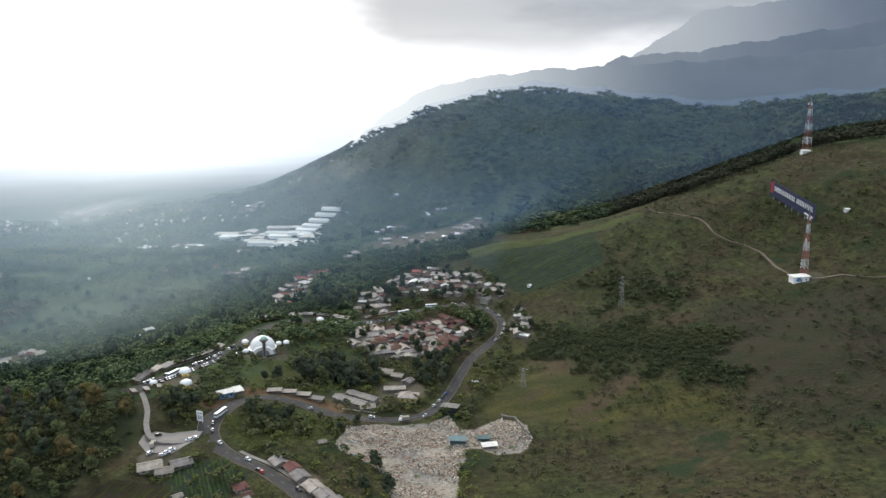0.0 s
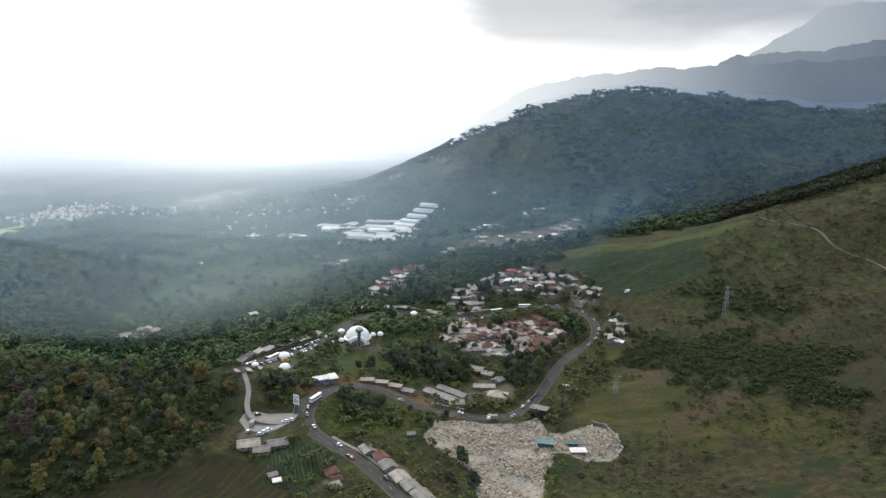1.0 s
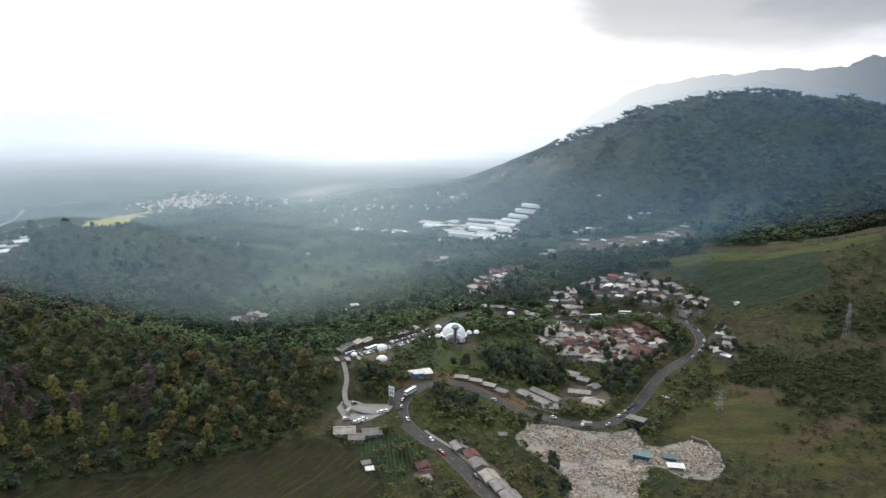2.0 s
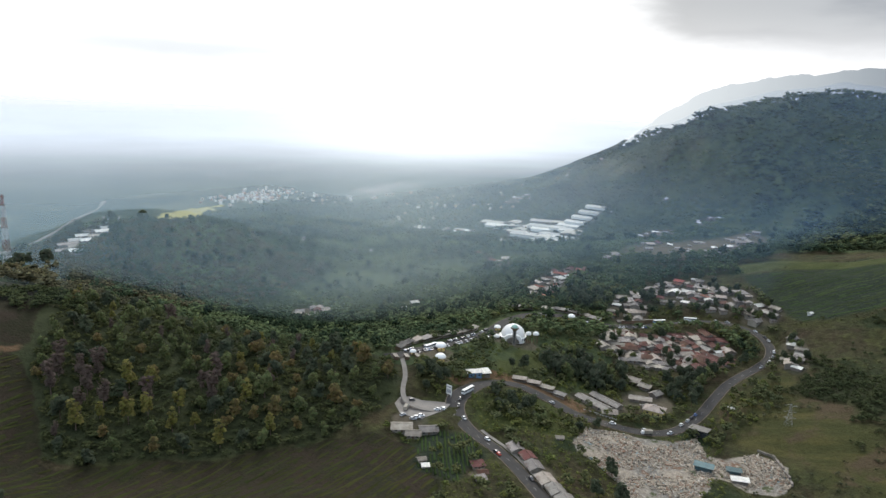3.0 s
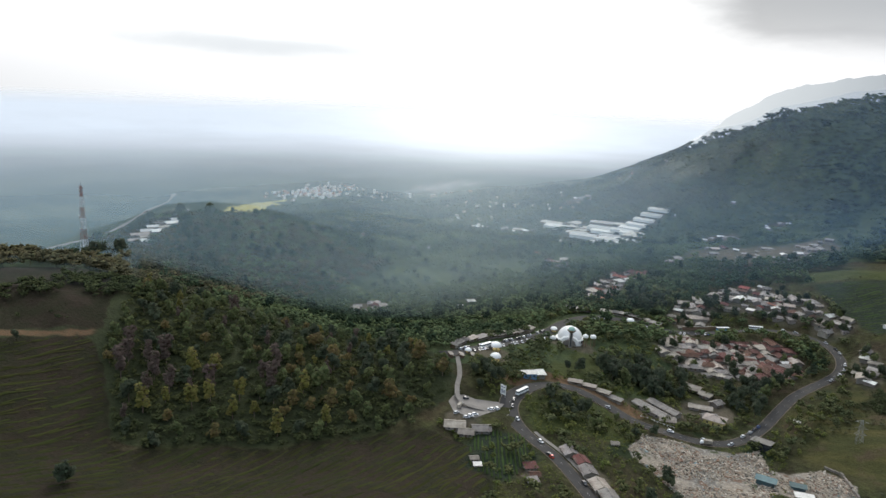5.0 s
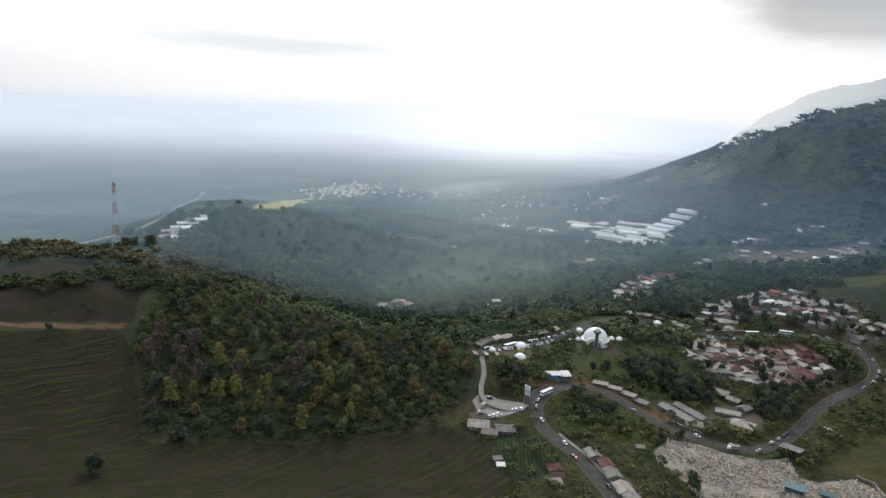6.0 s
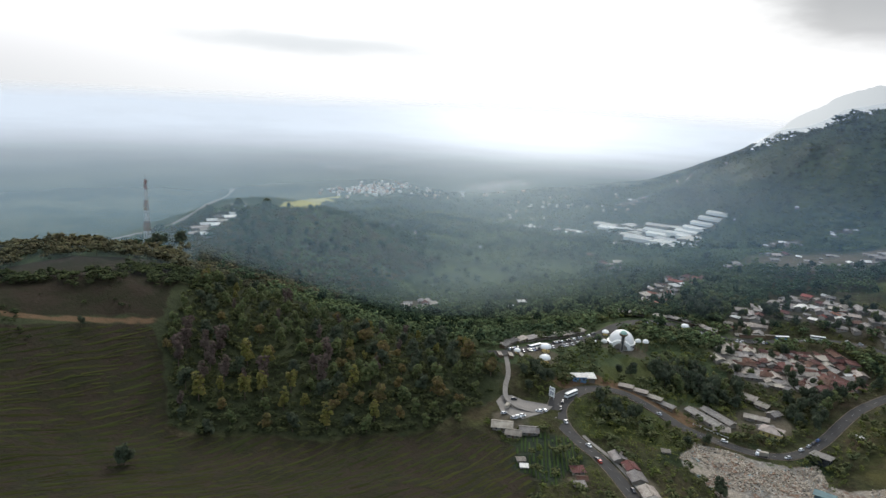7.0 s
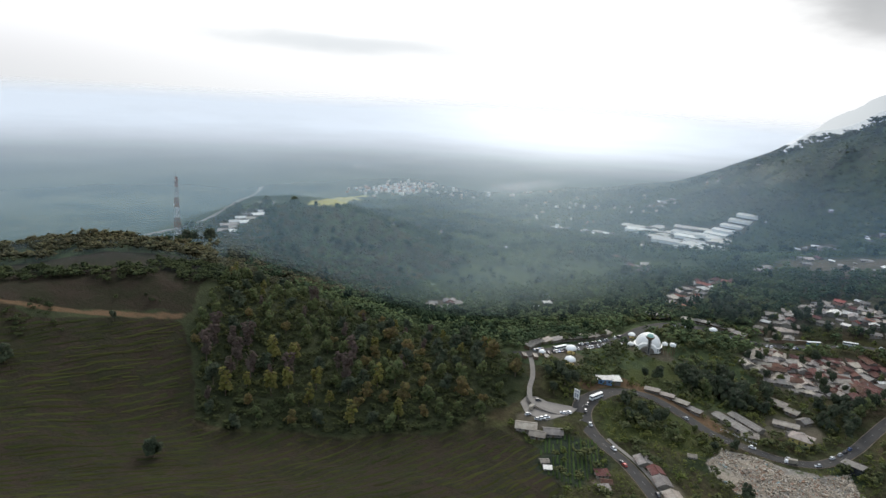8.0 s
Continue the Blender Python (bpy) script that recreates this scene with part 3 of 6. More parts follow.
def beam(bm, a, b, w):
    """A square bar from a to b."""
    a, b = Vector(a), Vector(b)
    d = (b - a).normalized()
    u = d.cross(Vector((0, 0, 1)) if abs(d.z) < 0.9 else Vector((1, 0, 0))).normalized() * w / 2
    v = d.cross(u)
    vs = [bm.verts.new(p + s * u + t * v) for p in (a, b) for s, t in ((-1, -1), (1, -1), (1, 1), (-1, 1))]
    for f in ((3, 2, 1, 0), (4, 5, 6, 7), (0, 1, 5, 4), (1, 2, 6, 5), (2, 3, 7, 6), (3, 0, 4, 7)):
        bm.faces.new([vs[i] for i in f])


def lathe(bm, profile, n=20, x=0.0, y=0.0):
    rings = []
    for r, z in profile:
        rings.append([bm.verts.new((x + r * math.cos(6.28319 * i / n), y + r * math.sin(6.28319 * i / n), z)) for i in range(n)])
    for a, b in zip(rings, rings[1:]):
        for i in range(n):
            bm.faces.new((a[i], a[(i + 1) % n], b[(i + 1) % n], b[i]))


def slab(bm, quad, thick):
    """A four-cornered roof plate with thickness."""
    q = [Vector(p) for p in quad]
    nrm = (q[1] - q[0]).cross(q[3] - q[0]).normalized()
    if nrm.z < 0:
        nrm = -nrm
    top, low = [bm.verts.new(p + nrm * thick) for p in q], [bm.verts.new(p) for p in q]
    bm.faces.new(top)
    bm.faces.new(low[::-1])
    for i in range(4):
        j = (i + 1) % 4
        bm.faces.new((low[i], low[j], top[j], top[i]))


def thing(name, m, label, category, group=""):
    e = new(name)
    e.matrix_basis = m
    return tagged(e, label, category, group)


# ---- houses ----
HOUSES = {}


def build_house(key, name, w, d, h, roof, roof_mat, wall_mat, label, category, openings=True, group="", pitch=0.18):
    """w along x (the ridge), d along y, h to the eaves; roof: gable, hip or lean."""
    ob = thing(name, Matrix(), label, category, group)
    bm = bmesh.new()
    box(bm, 0, 0, -2.0, w, d, h + 2.0)
    rise, o = d * pitch, 1.0
    if roof == "gable":
        for s in (-1, 1):
            a, b, c = [bm.verts.new((s * w / 2, y, z)) for y, z in ((-d / 2, h), (d / 2, h), (0, h + rise))]
            bm.faces.new((a, b, c))
    part("wall", bm, wall_mat, ob)
    bm = bmesh.new()
    W, D = w / 2 + o, d / 2 + o
    e = h - rise * o / (d / 2)
    if roof == "gable":
        for s in (-1, 1):
            slab(bm, ((-W, s * D, e), (W, s * D, e), (W, 0, h + rise), (-W, 0, h + rise)), 0.14)
    elif roof == "hip":
        k = max(W - D, 0.3)
        for s in (-1, 1):
            slab(bm, ((-W, s * D, e), (W, s * D, e), (k, 0, h + rise), (-k, 0, h + rise)), 0.14)
            slab(bm, ((s * W, -D, e), (s * W, D, e), (s * k, 0.02, h + rise), (s * k, -0.02, h + rise)), 0.14)
    else:
        slab(bm, ((-W, -D, h), (W, -D, h), (W, D, h + d * 0.14), (-W, D, h + d * 0.14)), 0.14)
    part("roof", bm, roof_mat, ob)
    if roof != "lean":
        bm = bmesh.new()
        k = W if roof == "gable" else max(W - D, 0.3)
        beam(bm, (-k, 0, h + rise + 0.14), (k, 0, h + rise + 0.14), 0.3)
        part("ridge_cap", bm, roof_mat, ob)
    if openings:
        for x, dw, z0, z1, nm in ((-w * 0.3, 1.3, 1.0, 2.2, "window"), (0, 1.0, 0.1, 2.2, "door"), (w * 0.3, 1.3, 1.0, 2.2, "window")):
            bm = bmesh.new()
            box(bm, x, -d / 2, z0, dw, 0.12, min(z1, h - 0.2) - z0)
            part(nm, bm, DARK_OPENING if nm == "window" else WOOD, ob)
        bm = bmesh.new()
        box(bm, 0, d / 2, 1.0, 1.6, 0.12, min(2.2, h - 0.2) - 1.0)
        part("window", bm, DARK_OPENING, ob)
    HOUSES[key] = [ob, False]


def put_house(key, x, y, turn, scale=1.0, dz=0.0):
    ob, used = HOUSES[key]
    m = pose(x, y, gz(x, y) + dz, 0, 0, turn) @ Matrix.Scale(scale, 4)
    if not used:
        ob.matrix_basis = m
        HOUSES[key][1] = True
        return ob
    c = copy_thing(ob, pose(0, 0, 0))
    c.matrix_basis = m
    return c


def house_kinds():
    looks = (("grey", TIN_GREY, "weathered grey corrugated roof"), ("pale", TIN_PALE, "pale beige corrugated roof"),
             ("white", TIN_WHITE, "bright white metal roof"), ("rust", RUST, "rusty dark red-brown roof"), ("red", TILE_RED, "orange-red tiled roof"))
    shapes = (("s", 7, 6, 2.4, "gable"), ("m", 10, 7.5, 2.5, "gable"), ("h", 10, 8.5, 2.5, "hip"), ("l", 14, 6, 2.4, "gable"), ("n", 9, 7, 2.3, "lean"))
    for c, mat, words in looks:
        for s, w, d, h, roof in shapes:
            size = {"s": "small", "m": "plain", "h": "square", "l": "long", "n": "low"}[s]
            build_house(c + s, "shed" if s in "ns" else "house", w, d, h, roof, mat, PLASTER, f"{size} plastered village {'shed' if s in 'ns' else 'house'} with a {words}", "shed" if s in "ns" else "house", True, "houses of the village")


# neighbourhoods: middle x, y, half width, half depth, houses, palette of (grey, pale, white, rust, red), spacing, ground turn
VILLAGES = [
    (-42, 556, 35, 27, 84, (5, 7, 0.15, 4, 0), 4.7, 20), (-4, 572, 28, 36, 78, (2, 3, 0.25, 10, 0), 4.8, 35),
    (-66, 645, 16, 34, 20, (5, 5, 1, 0.5, 0), 6.8, 10), (-26, 696, 30, 30, 36, (6, 5, 0.5, 1, 1.5), 6.6, -10),
    (16, 672, 22, 22, 20, (5, 4, 0.4, 2, 0), 6.8, 15), (47, 642, 13, 16, 9, (3, 3, 1, 0, 0), 7.5, 40),
    (68, 572, 7, 28, 9, (3, 4, 1, 0, 0), 7.0, 70), (-159, 705, 15, 55, 24, (3, 5, 0.8, 1.5, 2), 8.5, 60),
    (-137, 752, 15, 14, 7, (1, 1, 0, 1, 5), 9.0, 10), (-34, 905, 70, 80, 22, (5, 6, 1.5, 1, 0), 11.0, 15),
    (35, 945, 26, 45, 12, (4, 4, 2, 0, 0), 11.0, 5), (-84, 1065, 28, 22, 6, (3, 3, 2, 0, 0), 12.0, 0),
    (-13, 1085, 16, 14, 5, (2, 2, 3, 0, 0), 11.0, 0), (-108, 836, 12, 22, 5, (3, 3, 1, 0, 0), 10.0, 20),
    (-524, 1180, 28, 32, 10, (4, 4, 3, 0, 0), 14.0, 10), (-449, 1192, 34, 30, 10, (4, 4, 3, 0, 0), 14.0, 30),
    (-366, 563, 13, 22, 9, (2, 5, 2, 2, 0), 6.5, 40), (-402, 1411, 30, 25, 6, (2, 3, 3, 0, 0), 15.0, 0),
]
TOWNS = [(-853, 1692, 95, 120, 110), (-1090, 1415, 75, 110, 130), (-1120, 1540, 70, 90, 40), (-1501, 2119, 110, 120, 50), (-1466, 1760, 70, 80, 22), (-920, 1520, 90, 100, 20), (-1250, 1900, 200, 200, 22), (-600, 1470, 160, 110, 16), (-1000, 2300, 300, 300, 20), (-1850, 1950, 300, 200, 16), (-1500, 2900, 400, 300, 30), (-780, 2450, 300, 250, 22), (-480, 1380, 150, 110, 12), (-330, 1500, 130, 130, 6), (-620, 1270, 90, 80, 12)]


def settle(rng, places, scale=1.0):
    keys = ("grey", "pale", "white", "rust", "red")
    for cx, cy, a, b, count, palette, gap, turn in places:
        spots, tries = [], 0
        while len(spots) < count and tries < 4000:
            tries += 1
            u, v = rng.uniform(-1, 1), rng.uniform(-1, 1)
            if u * u + v * v > 1.15:
                continue
            x, y = cx + u * a, cy + v * b
            if any(math.hypot(x - p, y - q) < gap for p, q in spots):
                continue
            if min(np.hypot(line[:, 0] - x, line[:, 1] - y).min() for line, _ in BENCHES) < 10.5:
                continue
            spots.append((x, y))
        for x, y in spots:
            k = rng.choices(keys, palette)[0] + rng.choice("smmhlnn")
            put_house(k, x, y, turn + rng.choice((0, 90)) + rng.uniform(-16, 16), scale * rng.choice((0.55, 0.75, 0.9, 1.0)) * rng.uniform(0.9, 1.15))


# ---- trees ----
TUFT_V = np.array([(1, 0, 0), (-0.5, 0.87, 0), (-0.5, -0.87, 0), (0, 0, 0.75), (0, 0, -0.6)], float)
TUFT_F = np.array([(0, 1, 3), (1, 2, 3), (2, 0, 3), (1, 0, 4), (2, 1, 4), (0, 2, 4)])


def crown_shapes(rs, count, tufts, wide=0.3, size=1.0):
    """Uneven crowns of leaf tufts round a few boughs, on a trunk: (verts, tris), about 1 high."""
    out = []
    for _ in range(count):
        vs, fs, k = [], [], 0
        boughs = [(rs.uniform(-0.16, 0.16), rs.uniform(-0.16, 0.16), rs.uniform(0.42, 0.78), rs.uniform(0.16, 0.27)) for _ in range(4)]
        for c in range(tufts):
            bx, by, bz, br = boughs[c % 4]
            d = rs.normal(0, 1, 3)
            d /= np.linalg.norm(d)
            d[2] = abs(d[2]) * 1.1 - 0.35
            leaf = rs.uniform(0.10, 0.2) * size
            ang = rs.uniform(0, 6.283)
            tilt = rs.normal(0, 0.5, 2)
            v = TUFT_V * rs.uniform(0.6, 1.35, (5, 1)) * leaf
            v = np.column_stack([v[:, 0] * math.cos(ang) - v[:, 1] * math.sin(ang), v[:, 0] * math.sin(ang) + v[:, 1] * math.cos(ang), v[:, 2]])
            v[:, 2] += v[:, 0] * tilt[0] + v[:, 1] * tilt[1]
            vs.append(v + (np.array((bx, by, bz)) + d * br) * (wide / 0.3, wide / 0.3, 1))
            fs.append(TUFT_F + k)
            k += 5
        t = np.array([(0.03 * math.cos(a), 0.03 * math.sin(a), -0.12) for a in (0, 2.1, 4.2)] + [(0, 0, 0.7)])
        vs.append(t)
        fs.append(np.array([(0, 1, 3), (1, 2, 3), (2, 0, 3)]) + k)
        out.append((np.vstack(vs), np.vstack(fs)))
    return out


def scatter(name, shapes, x, y, size, wide, rs, mat, label, category):
    """Many plants joined into one mesh."""
    z = ground(x, y)
    pick = rs.integers(0, len(shapes), len(x))
    spin = rs.uniform(0, 6.283, len(x))
    V, F, k = [], [], 0
    for j, (v, f) in enumerate(shapes):
        i = np.where(pick == j)[0]
        if not len(i):
            continue
        c, s = np.cos(spin[i])[:, None], np.sin(spin[i])[:, None]
        w = (size[i] * wide[i])[:, None]
        X = (v[:, 0] * c - v[:, 1] * s) * w + x[i, None]
        Y = (v[:, 0] * s + v[:, 1] * c) * w + y[i, None]
        Z = v[:, 2] * size[i, None] + z[i, None]
        V.append(np.stack([X, Y, Z], 2).reshape(-1, 3))
        F.append((f[None] + (np.arange(len(i)) * len(v))[:, None, None]).reshape(-1, 3) + k)
        k += len(i) * len(v)
    V, F = np.vstack(V), np.vstack(F)
    me = bpy.data.meshes.new(name)
    me.vertices.add(len(V))
    me.vertices.foreach_set("co", V.astype(np.float32).ravel())
    me.loops.add(len(F) * 3)
    me.loops.foreach_set("vertex_index", F.astype(np.int32).ravel())
    me.polygons.add(len(F))
    me.polygons.foreach_set("loop_start", np.arange(0, len(F) * 3, 3, dtype=np.int32))
    me.update(calc_edges=True)
    me.materials.append(mat)
    return tagged(new(name, me), label, category, kind="stuff")


def clear_of(x, y, gap=8.0):
    """True where no road, house plot or open field lies."""
    ok = np.ones(len(x), bool)
    for line, half in BENCHES:
        near = (x > -300) & (x < 90) & (y > 230) & (y < 670)
        i = np.where(near)[0]
        if len(i):
            ok[i] &= np.hypot(x[i, None] - line[:, 0], y[i, None] - line[:, 1]).min(1) > half + gap - 5
    for cx, cy, a, b in YARDS:
        ok &= np.hypot((x - cx) / a, (y - cy) / b) > 1.02
    for poly in (LEFT_FIELD, TERRACES, GREEN_STRIP, DARK_FIELD, DUMP_A, DUMP_B, MOUND, LIT_FIELD):
        ok &= ~inside(x, y, poly)
    return ok


def spread(rs, x0, x1, y0, y1, step):
    gx, gy = np.meshgrid(np.arange(x0, x1, step), np.arange(y0, y1, step))
    return (gx + rs.uniform(-0.48, 0.48, gx.shape) * step).ravel(), (gy + rs.uniform(-0.48, 0.48, gy.shape) * step).ravel()


def clearing(x, y):
    """Where the forest opens into meadows."""
    return np.sin(x / 61 + 1.8 * np.sin(y / 83)) + np.sin(y / 53 + 1.6 * np.sin(x / 71 + 1)) + 0.5 * np.sin((x + y) / 23) > 1.35


def seen_side(x, y):
    a = np.degrees(np.arctan2(x, y))
    return (a > -74) & (a < 40)


BELT_NEAR = ((14, 16.4, 19.8, 23, 26, 28, 33), (840, 812, 787, 805, 838, 846, 862))


def build_forest():
    rs = np.random.default_rng(5)
    round_s, mid_s, far_s = crown_shapes(rs, 8, 22), crown_shapes(rs, 10, 22, size=0.8), crown_shapes(rs, 8, 9)
    # valley below the pass
    x, y = spread(rs, -900, 220, 400, 1080, 7.6)
    r, a = np.hypot(x, y), np.degrees(np.arctan2(x, y))
    keep = (r > np.where(a < -24, 430, 520)) & (r < 1080) & ((a < 4) | ((a < 9) & (r > 850)) | ((a < 15.5) & (r > 880))) & ~inside(x, y, LEFT_WOOD) & seen_side(x, y) & clear_of(x, y) & (rs.uniform(0, 1, len(x)) < 0.86)
    keep &= ~((a > -16) & (r < 560)) & ~(clearing(x, y) & (rs.uniform(0, 1, len(x)) < 0.8) & (r > 600))
    x, y = x[keep], y[keep]
    tall = rs.uniform(0, 1, len(x)) < np.where(np.sin(x / 47 + 2 * np.sin(y / 61)) > 0.3, 0.16, 0.03)
    n = int(tall.sum())
    scatter("tall_trees", mid_s, x[tall], y[tall], rs.uniform(11, 17, n), rs.uniform(0.6, 0.9, n), rs, CONIFER, "tall narrow dark trees standing out of the valley forest", "trees")
    x, y = x[~tall], y[~tall]
    scatter("valley_forest", mid_s, x, y, rs.uniform(5.5, 9, len(x)) * rs.choice([1, 1, 1, 1.3], len(x)), rs.uniform(1.3, 2.0, len(x)), rs, FOREST, "dense dark green broadleaf forest filling the valley", "forest")
    # wooded hill behind
    x, y = spread(rs, -1000, 1100, 850, 1800, 9.5)
    r, a = np.hypot(x, y), np.degrees(np.arctan2(x, y))
    keep = (r > np.where(a > 6, 860, 1075)) & (r < 1790) & seen_side(x, y) & clear_of(x, y) & (rs.uniform(0, 1, len(x)) < 0.9)
    keep &= ~((a < -11) & (rs.uniform(0, 1, len(x)) < np.clip((r - 1400) / 600, 0, 0.4))) & ~((a > 15) & (r < 1075 + (a - 16.4) * 14)) & ~(clearing(x, y) & (rs.uniform(0, 1, len(x)) < 0.5) & (r < 1120))
    for cx, cy, ta, tb, _ in TOWNS[:3]:
        keep &= np.hypot((x - 0.95 * cx) / (1.0 * ta), (y - 0.95 * cy) / (1.3 * tb)) > 1
    x, y = x[keep], y[keep]
    scatter("hill_forest", far_s, x, y, rs.uniform(5.5, 9, len(x)) * rs.choice([1, 1, 1, 1.35, 1.7], len(x)), rs.uniform(1.5, 2.5, len(x)), rs, HILL_LEAVES, "dark blue-green forest covering the big hill", "forest")
    # a dark belt of trees behind the crest of the open slope
    x, y = spread(rs, 150, 760, 680, 1260, 8.0)
    r, a = np.hypot(x, y), np.degrees(np.arctan2(x, y))
    near = np.interp(a, BELT_NEAR[0], BELT_NEAR[1])
    keep = (a > 14) & (a < 36) & (r > near) & (r < 1085 + (a - 16.4) * 14 + 20 * np.sin(a * 2.1)) & clear_of(x, y) & (rs.uniform(0, 1, len(x)) < 0.92)
    x, y = x[keep], y[keep]
    scatter("tree_belt", mid_s, x, y, rs.uniform(8, 14, len(x)), rs.uniform(0.9, 1.4, len(x)), rs, BELT, "dark belt of trees along the crest of the slope", "trees")
    # ridge on the far left and the back of the near wood
    x, y = spread(rs, -900, -420, 150, 700, 7.0)
    keep = clear_of(x, y) & (np.hypot(x, y) > 540) & (rs.uniform(0, 1, len(x)) < 0.9) & seen_side(x, y) & (np.hypot(x, y) < 1000)
    x, y = x[keep], y[keep]
    scatter("ridge_forest", round_s, x, y, rs.uniform(5, 9, len(x)) * rs.choice([1, 1, 1, 1.4], len(x)), rs.uniform(1.2, 1.7, len(x)), rs, RIDGE_LEAVES, "dark green trees along the ridge", "forest")
    # the near wood, its undergrowth first
    x, y = spread(rs, -430, -170, 200, 460, 5.0)
    keep = inside(x, y, LEFT_WOOD) & clear_of(x, y, 6)
    x, y = x[keep], y[keep]
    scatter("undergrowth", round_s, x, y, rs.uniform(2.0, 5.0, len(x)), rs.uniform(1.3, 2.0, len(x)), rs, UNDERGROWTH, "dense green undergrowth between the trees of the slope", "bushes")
    for poly, step, lo, hi, what in ((HEDGE_IN, 4.2, 3, 7, "dark hedges and small trees along the crest of the field"), (HEDGE_LOW, 4.0, 1.5, 3.5, "dark hedge along the upper edge of the field"), (BUSH_LOW, 3.3, 2.0, 4.6, "dark bushes and small trees in a hollow"), (BUSH_HIGH, 5.0, 2.5, 6, "dark small trees on the hillside")):
        p = np.array(poly)
        x, y = spread(rs, *sum(((p[:, k].min() - 22, p[:, k].max() + 22) for k in (0, 1)), ()), step)
        core = ragged(x, y, poly)
        keep = core & (rs.uniform(0, 1, len(x)) < 0.9) | ragged(x, y, poly, 26.0) & (rs.uniform(0, 1, len(x)) < 0.3)
        x, y = x[keep], y[keep]
        scatter("thicket", round_s, x, y, rs.uniform(lo * 0.7, hi, len(x)) * np.where(core[keep], 1.0, 0.6), rs.uniform(1.2, 1.9, len(x)), rs, THICKET_LEAVES, what, "bushes")
    # between the roads and round the village
    x, y = spread(rs, -200, 60, 270, 700, 5.4)
    keep = clear_of(x, y) & (x < 55) & (rs.uniform(0, 1, len(x)) < 0.72) & ~inside(x, y, LEFT_WOOD) & ((y > 385) | (rs.uniform(0, 1, len(x)) < 0.35)) & (x < (y - 390) * 0.6)
    x, y = x[keep], y[keep]
    dark = rs.uniform(0, 1, len(x)) < 0.55
    for pick, nm, mat, what in ((dark, "roadside_trees", NEAR_LEAVES, "dark green trees between road and houses"), (~dark, "roadside_bushes", LUSH_LEAVES, "bright green bushes between road and houses")):
        n = int(pick.sum())
        scatter(nm, round_s, x[pick], y[pick], rs.uniform(3.5, 8.5, n) * (1 if mat is NEAR_LEAVES else 0.6), rs.uniform(1.0, 1.5, n), rs, mat, what, "trees")
    # single trees and bushes up the open slope
    p = UPPER_SLOPE
    x, y = spread(rs, 90, 420, 330, 760, 8.0)
    keep = (rs.uniform(0, 1, len(x)) < np.where(inside(x, y, p), 0.6, 0.12 + 0.3 * (np.sin(x / 31 + 1.7 * np.sin(y / 43)) > 0.45))) & clear_of(x, y)
    x, y = x[keep], y[keep]
    scatter("slope_bushes", mid_s, x, y, rs.uniform(1.4, 4.6, len(x)), rs.uniform(1.2, 2.2, len(x)), rs, THICKET_LEAVES, "scattered dark bushes on the open slope", "bushes")

# ---- things by the road and in the village ----


def house_row(points, key, step, turn_add=0.0, scale=1.0, shift=0.0, rng=random.Random(8), beside=None):
    """Stalls or houses standing wall to wall along a line."""
    line = smooth_line(points, step)
    d = np.gradient(line, axis=0)
    for (x, y), (dx, dy) in zip(line, d):
        k = math.hypot(dx, dy) + 1e-9
        keys = key if isinstance(key, (list, tuple)) else [key]
        px, py = x - dy / k * shift, y + dx / k * shift
        lift = 0.0 if beside is None else max(beside[np.hypot(beside[:, 0] - px, beside[:, 1] - py).argmin(), 2] - gz(px, py), 0)
        put_house(rng.choice(keys), px, py, math.degrees(math.atan2(dy, dx)) + turn_add + rng.uniform(-3, 3), scale * rng.uniform(0.93, 1.05), lift)


def stall_kinds():
    for key, mat, words in (("grey", TIN_GREY, "grey"), ("pale", TIN_PALE, "pale brown"), ("white", TIN_WHITE, "white"), ("rust", RUST, "rusty")):
        ob = thing("market_stall", Matrix(), f"open wooden roadside stall with a {words} tin roof", "stall", "stalls along the road")
        bm = bmesh.new()
        slab(bm, ((-6.2, -3.0, 2.5), (6.2, -3.0, 2.5), (6.2, 2.8, 3.5), (-6.2, 2.8, 3.5)), 0.12)
        part("roof", bm, mat, ob)
        bm = bmesh.new()
        box(bm, 0, 2.3, -6, 12, 0.2, 9.2)
        for s in (-1, 1):
            box(bm, s * 5.9, 0.2, -6, 0.2, 4.2, 8.6)
        part("back_wall", bm, WOOD, ob)
        for x in (-5.8, -2, 2, 5.8):
            bm = bmesh.new()
            box(bm, x, -2.6, -1.5, 0.16, 0.16, 4.05)
            part("post", bm, WOOD, ob)
        bm = bmesh.new()
        box(bm, 0, -1.6, -0.2, 11, 0.9, 1.1)
        part("counter", bm, PLASTER, ob)
        HOUSES["stall_" + key] = [ob, False]


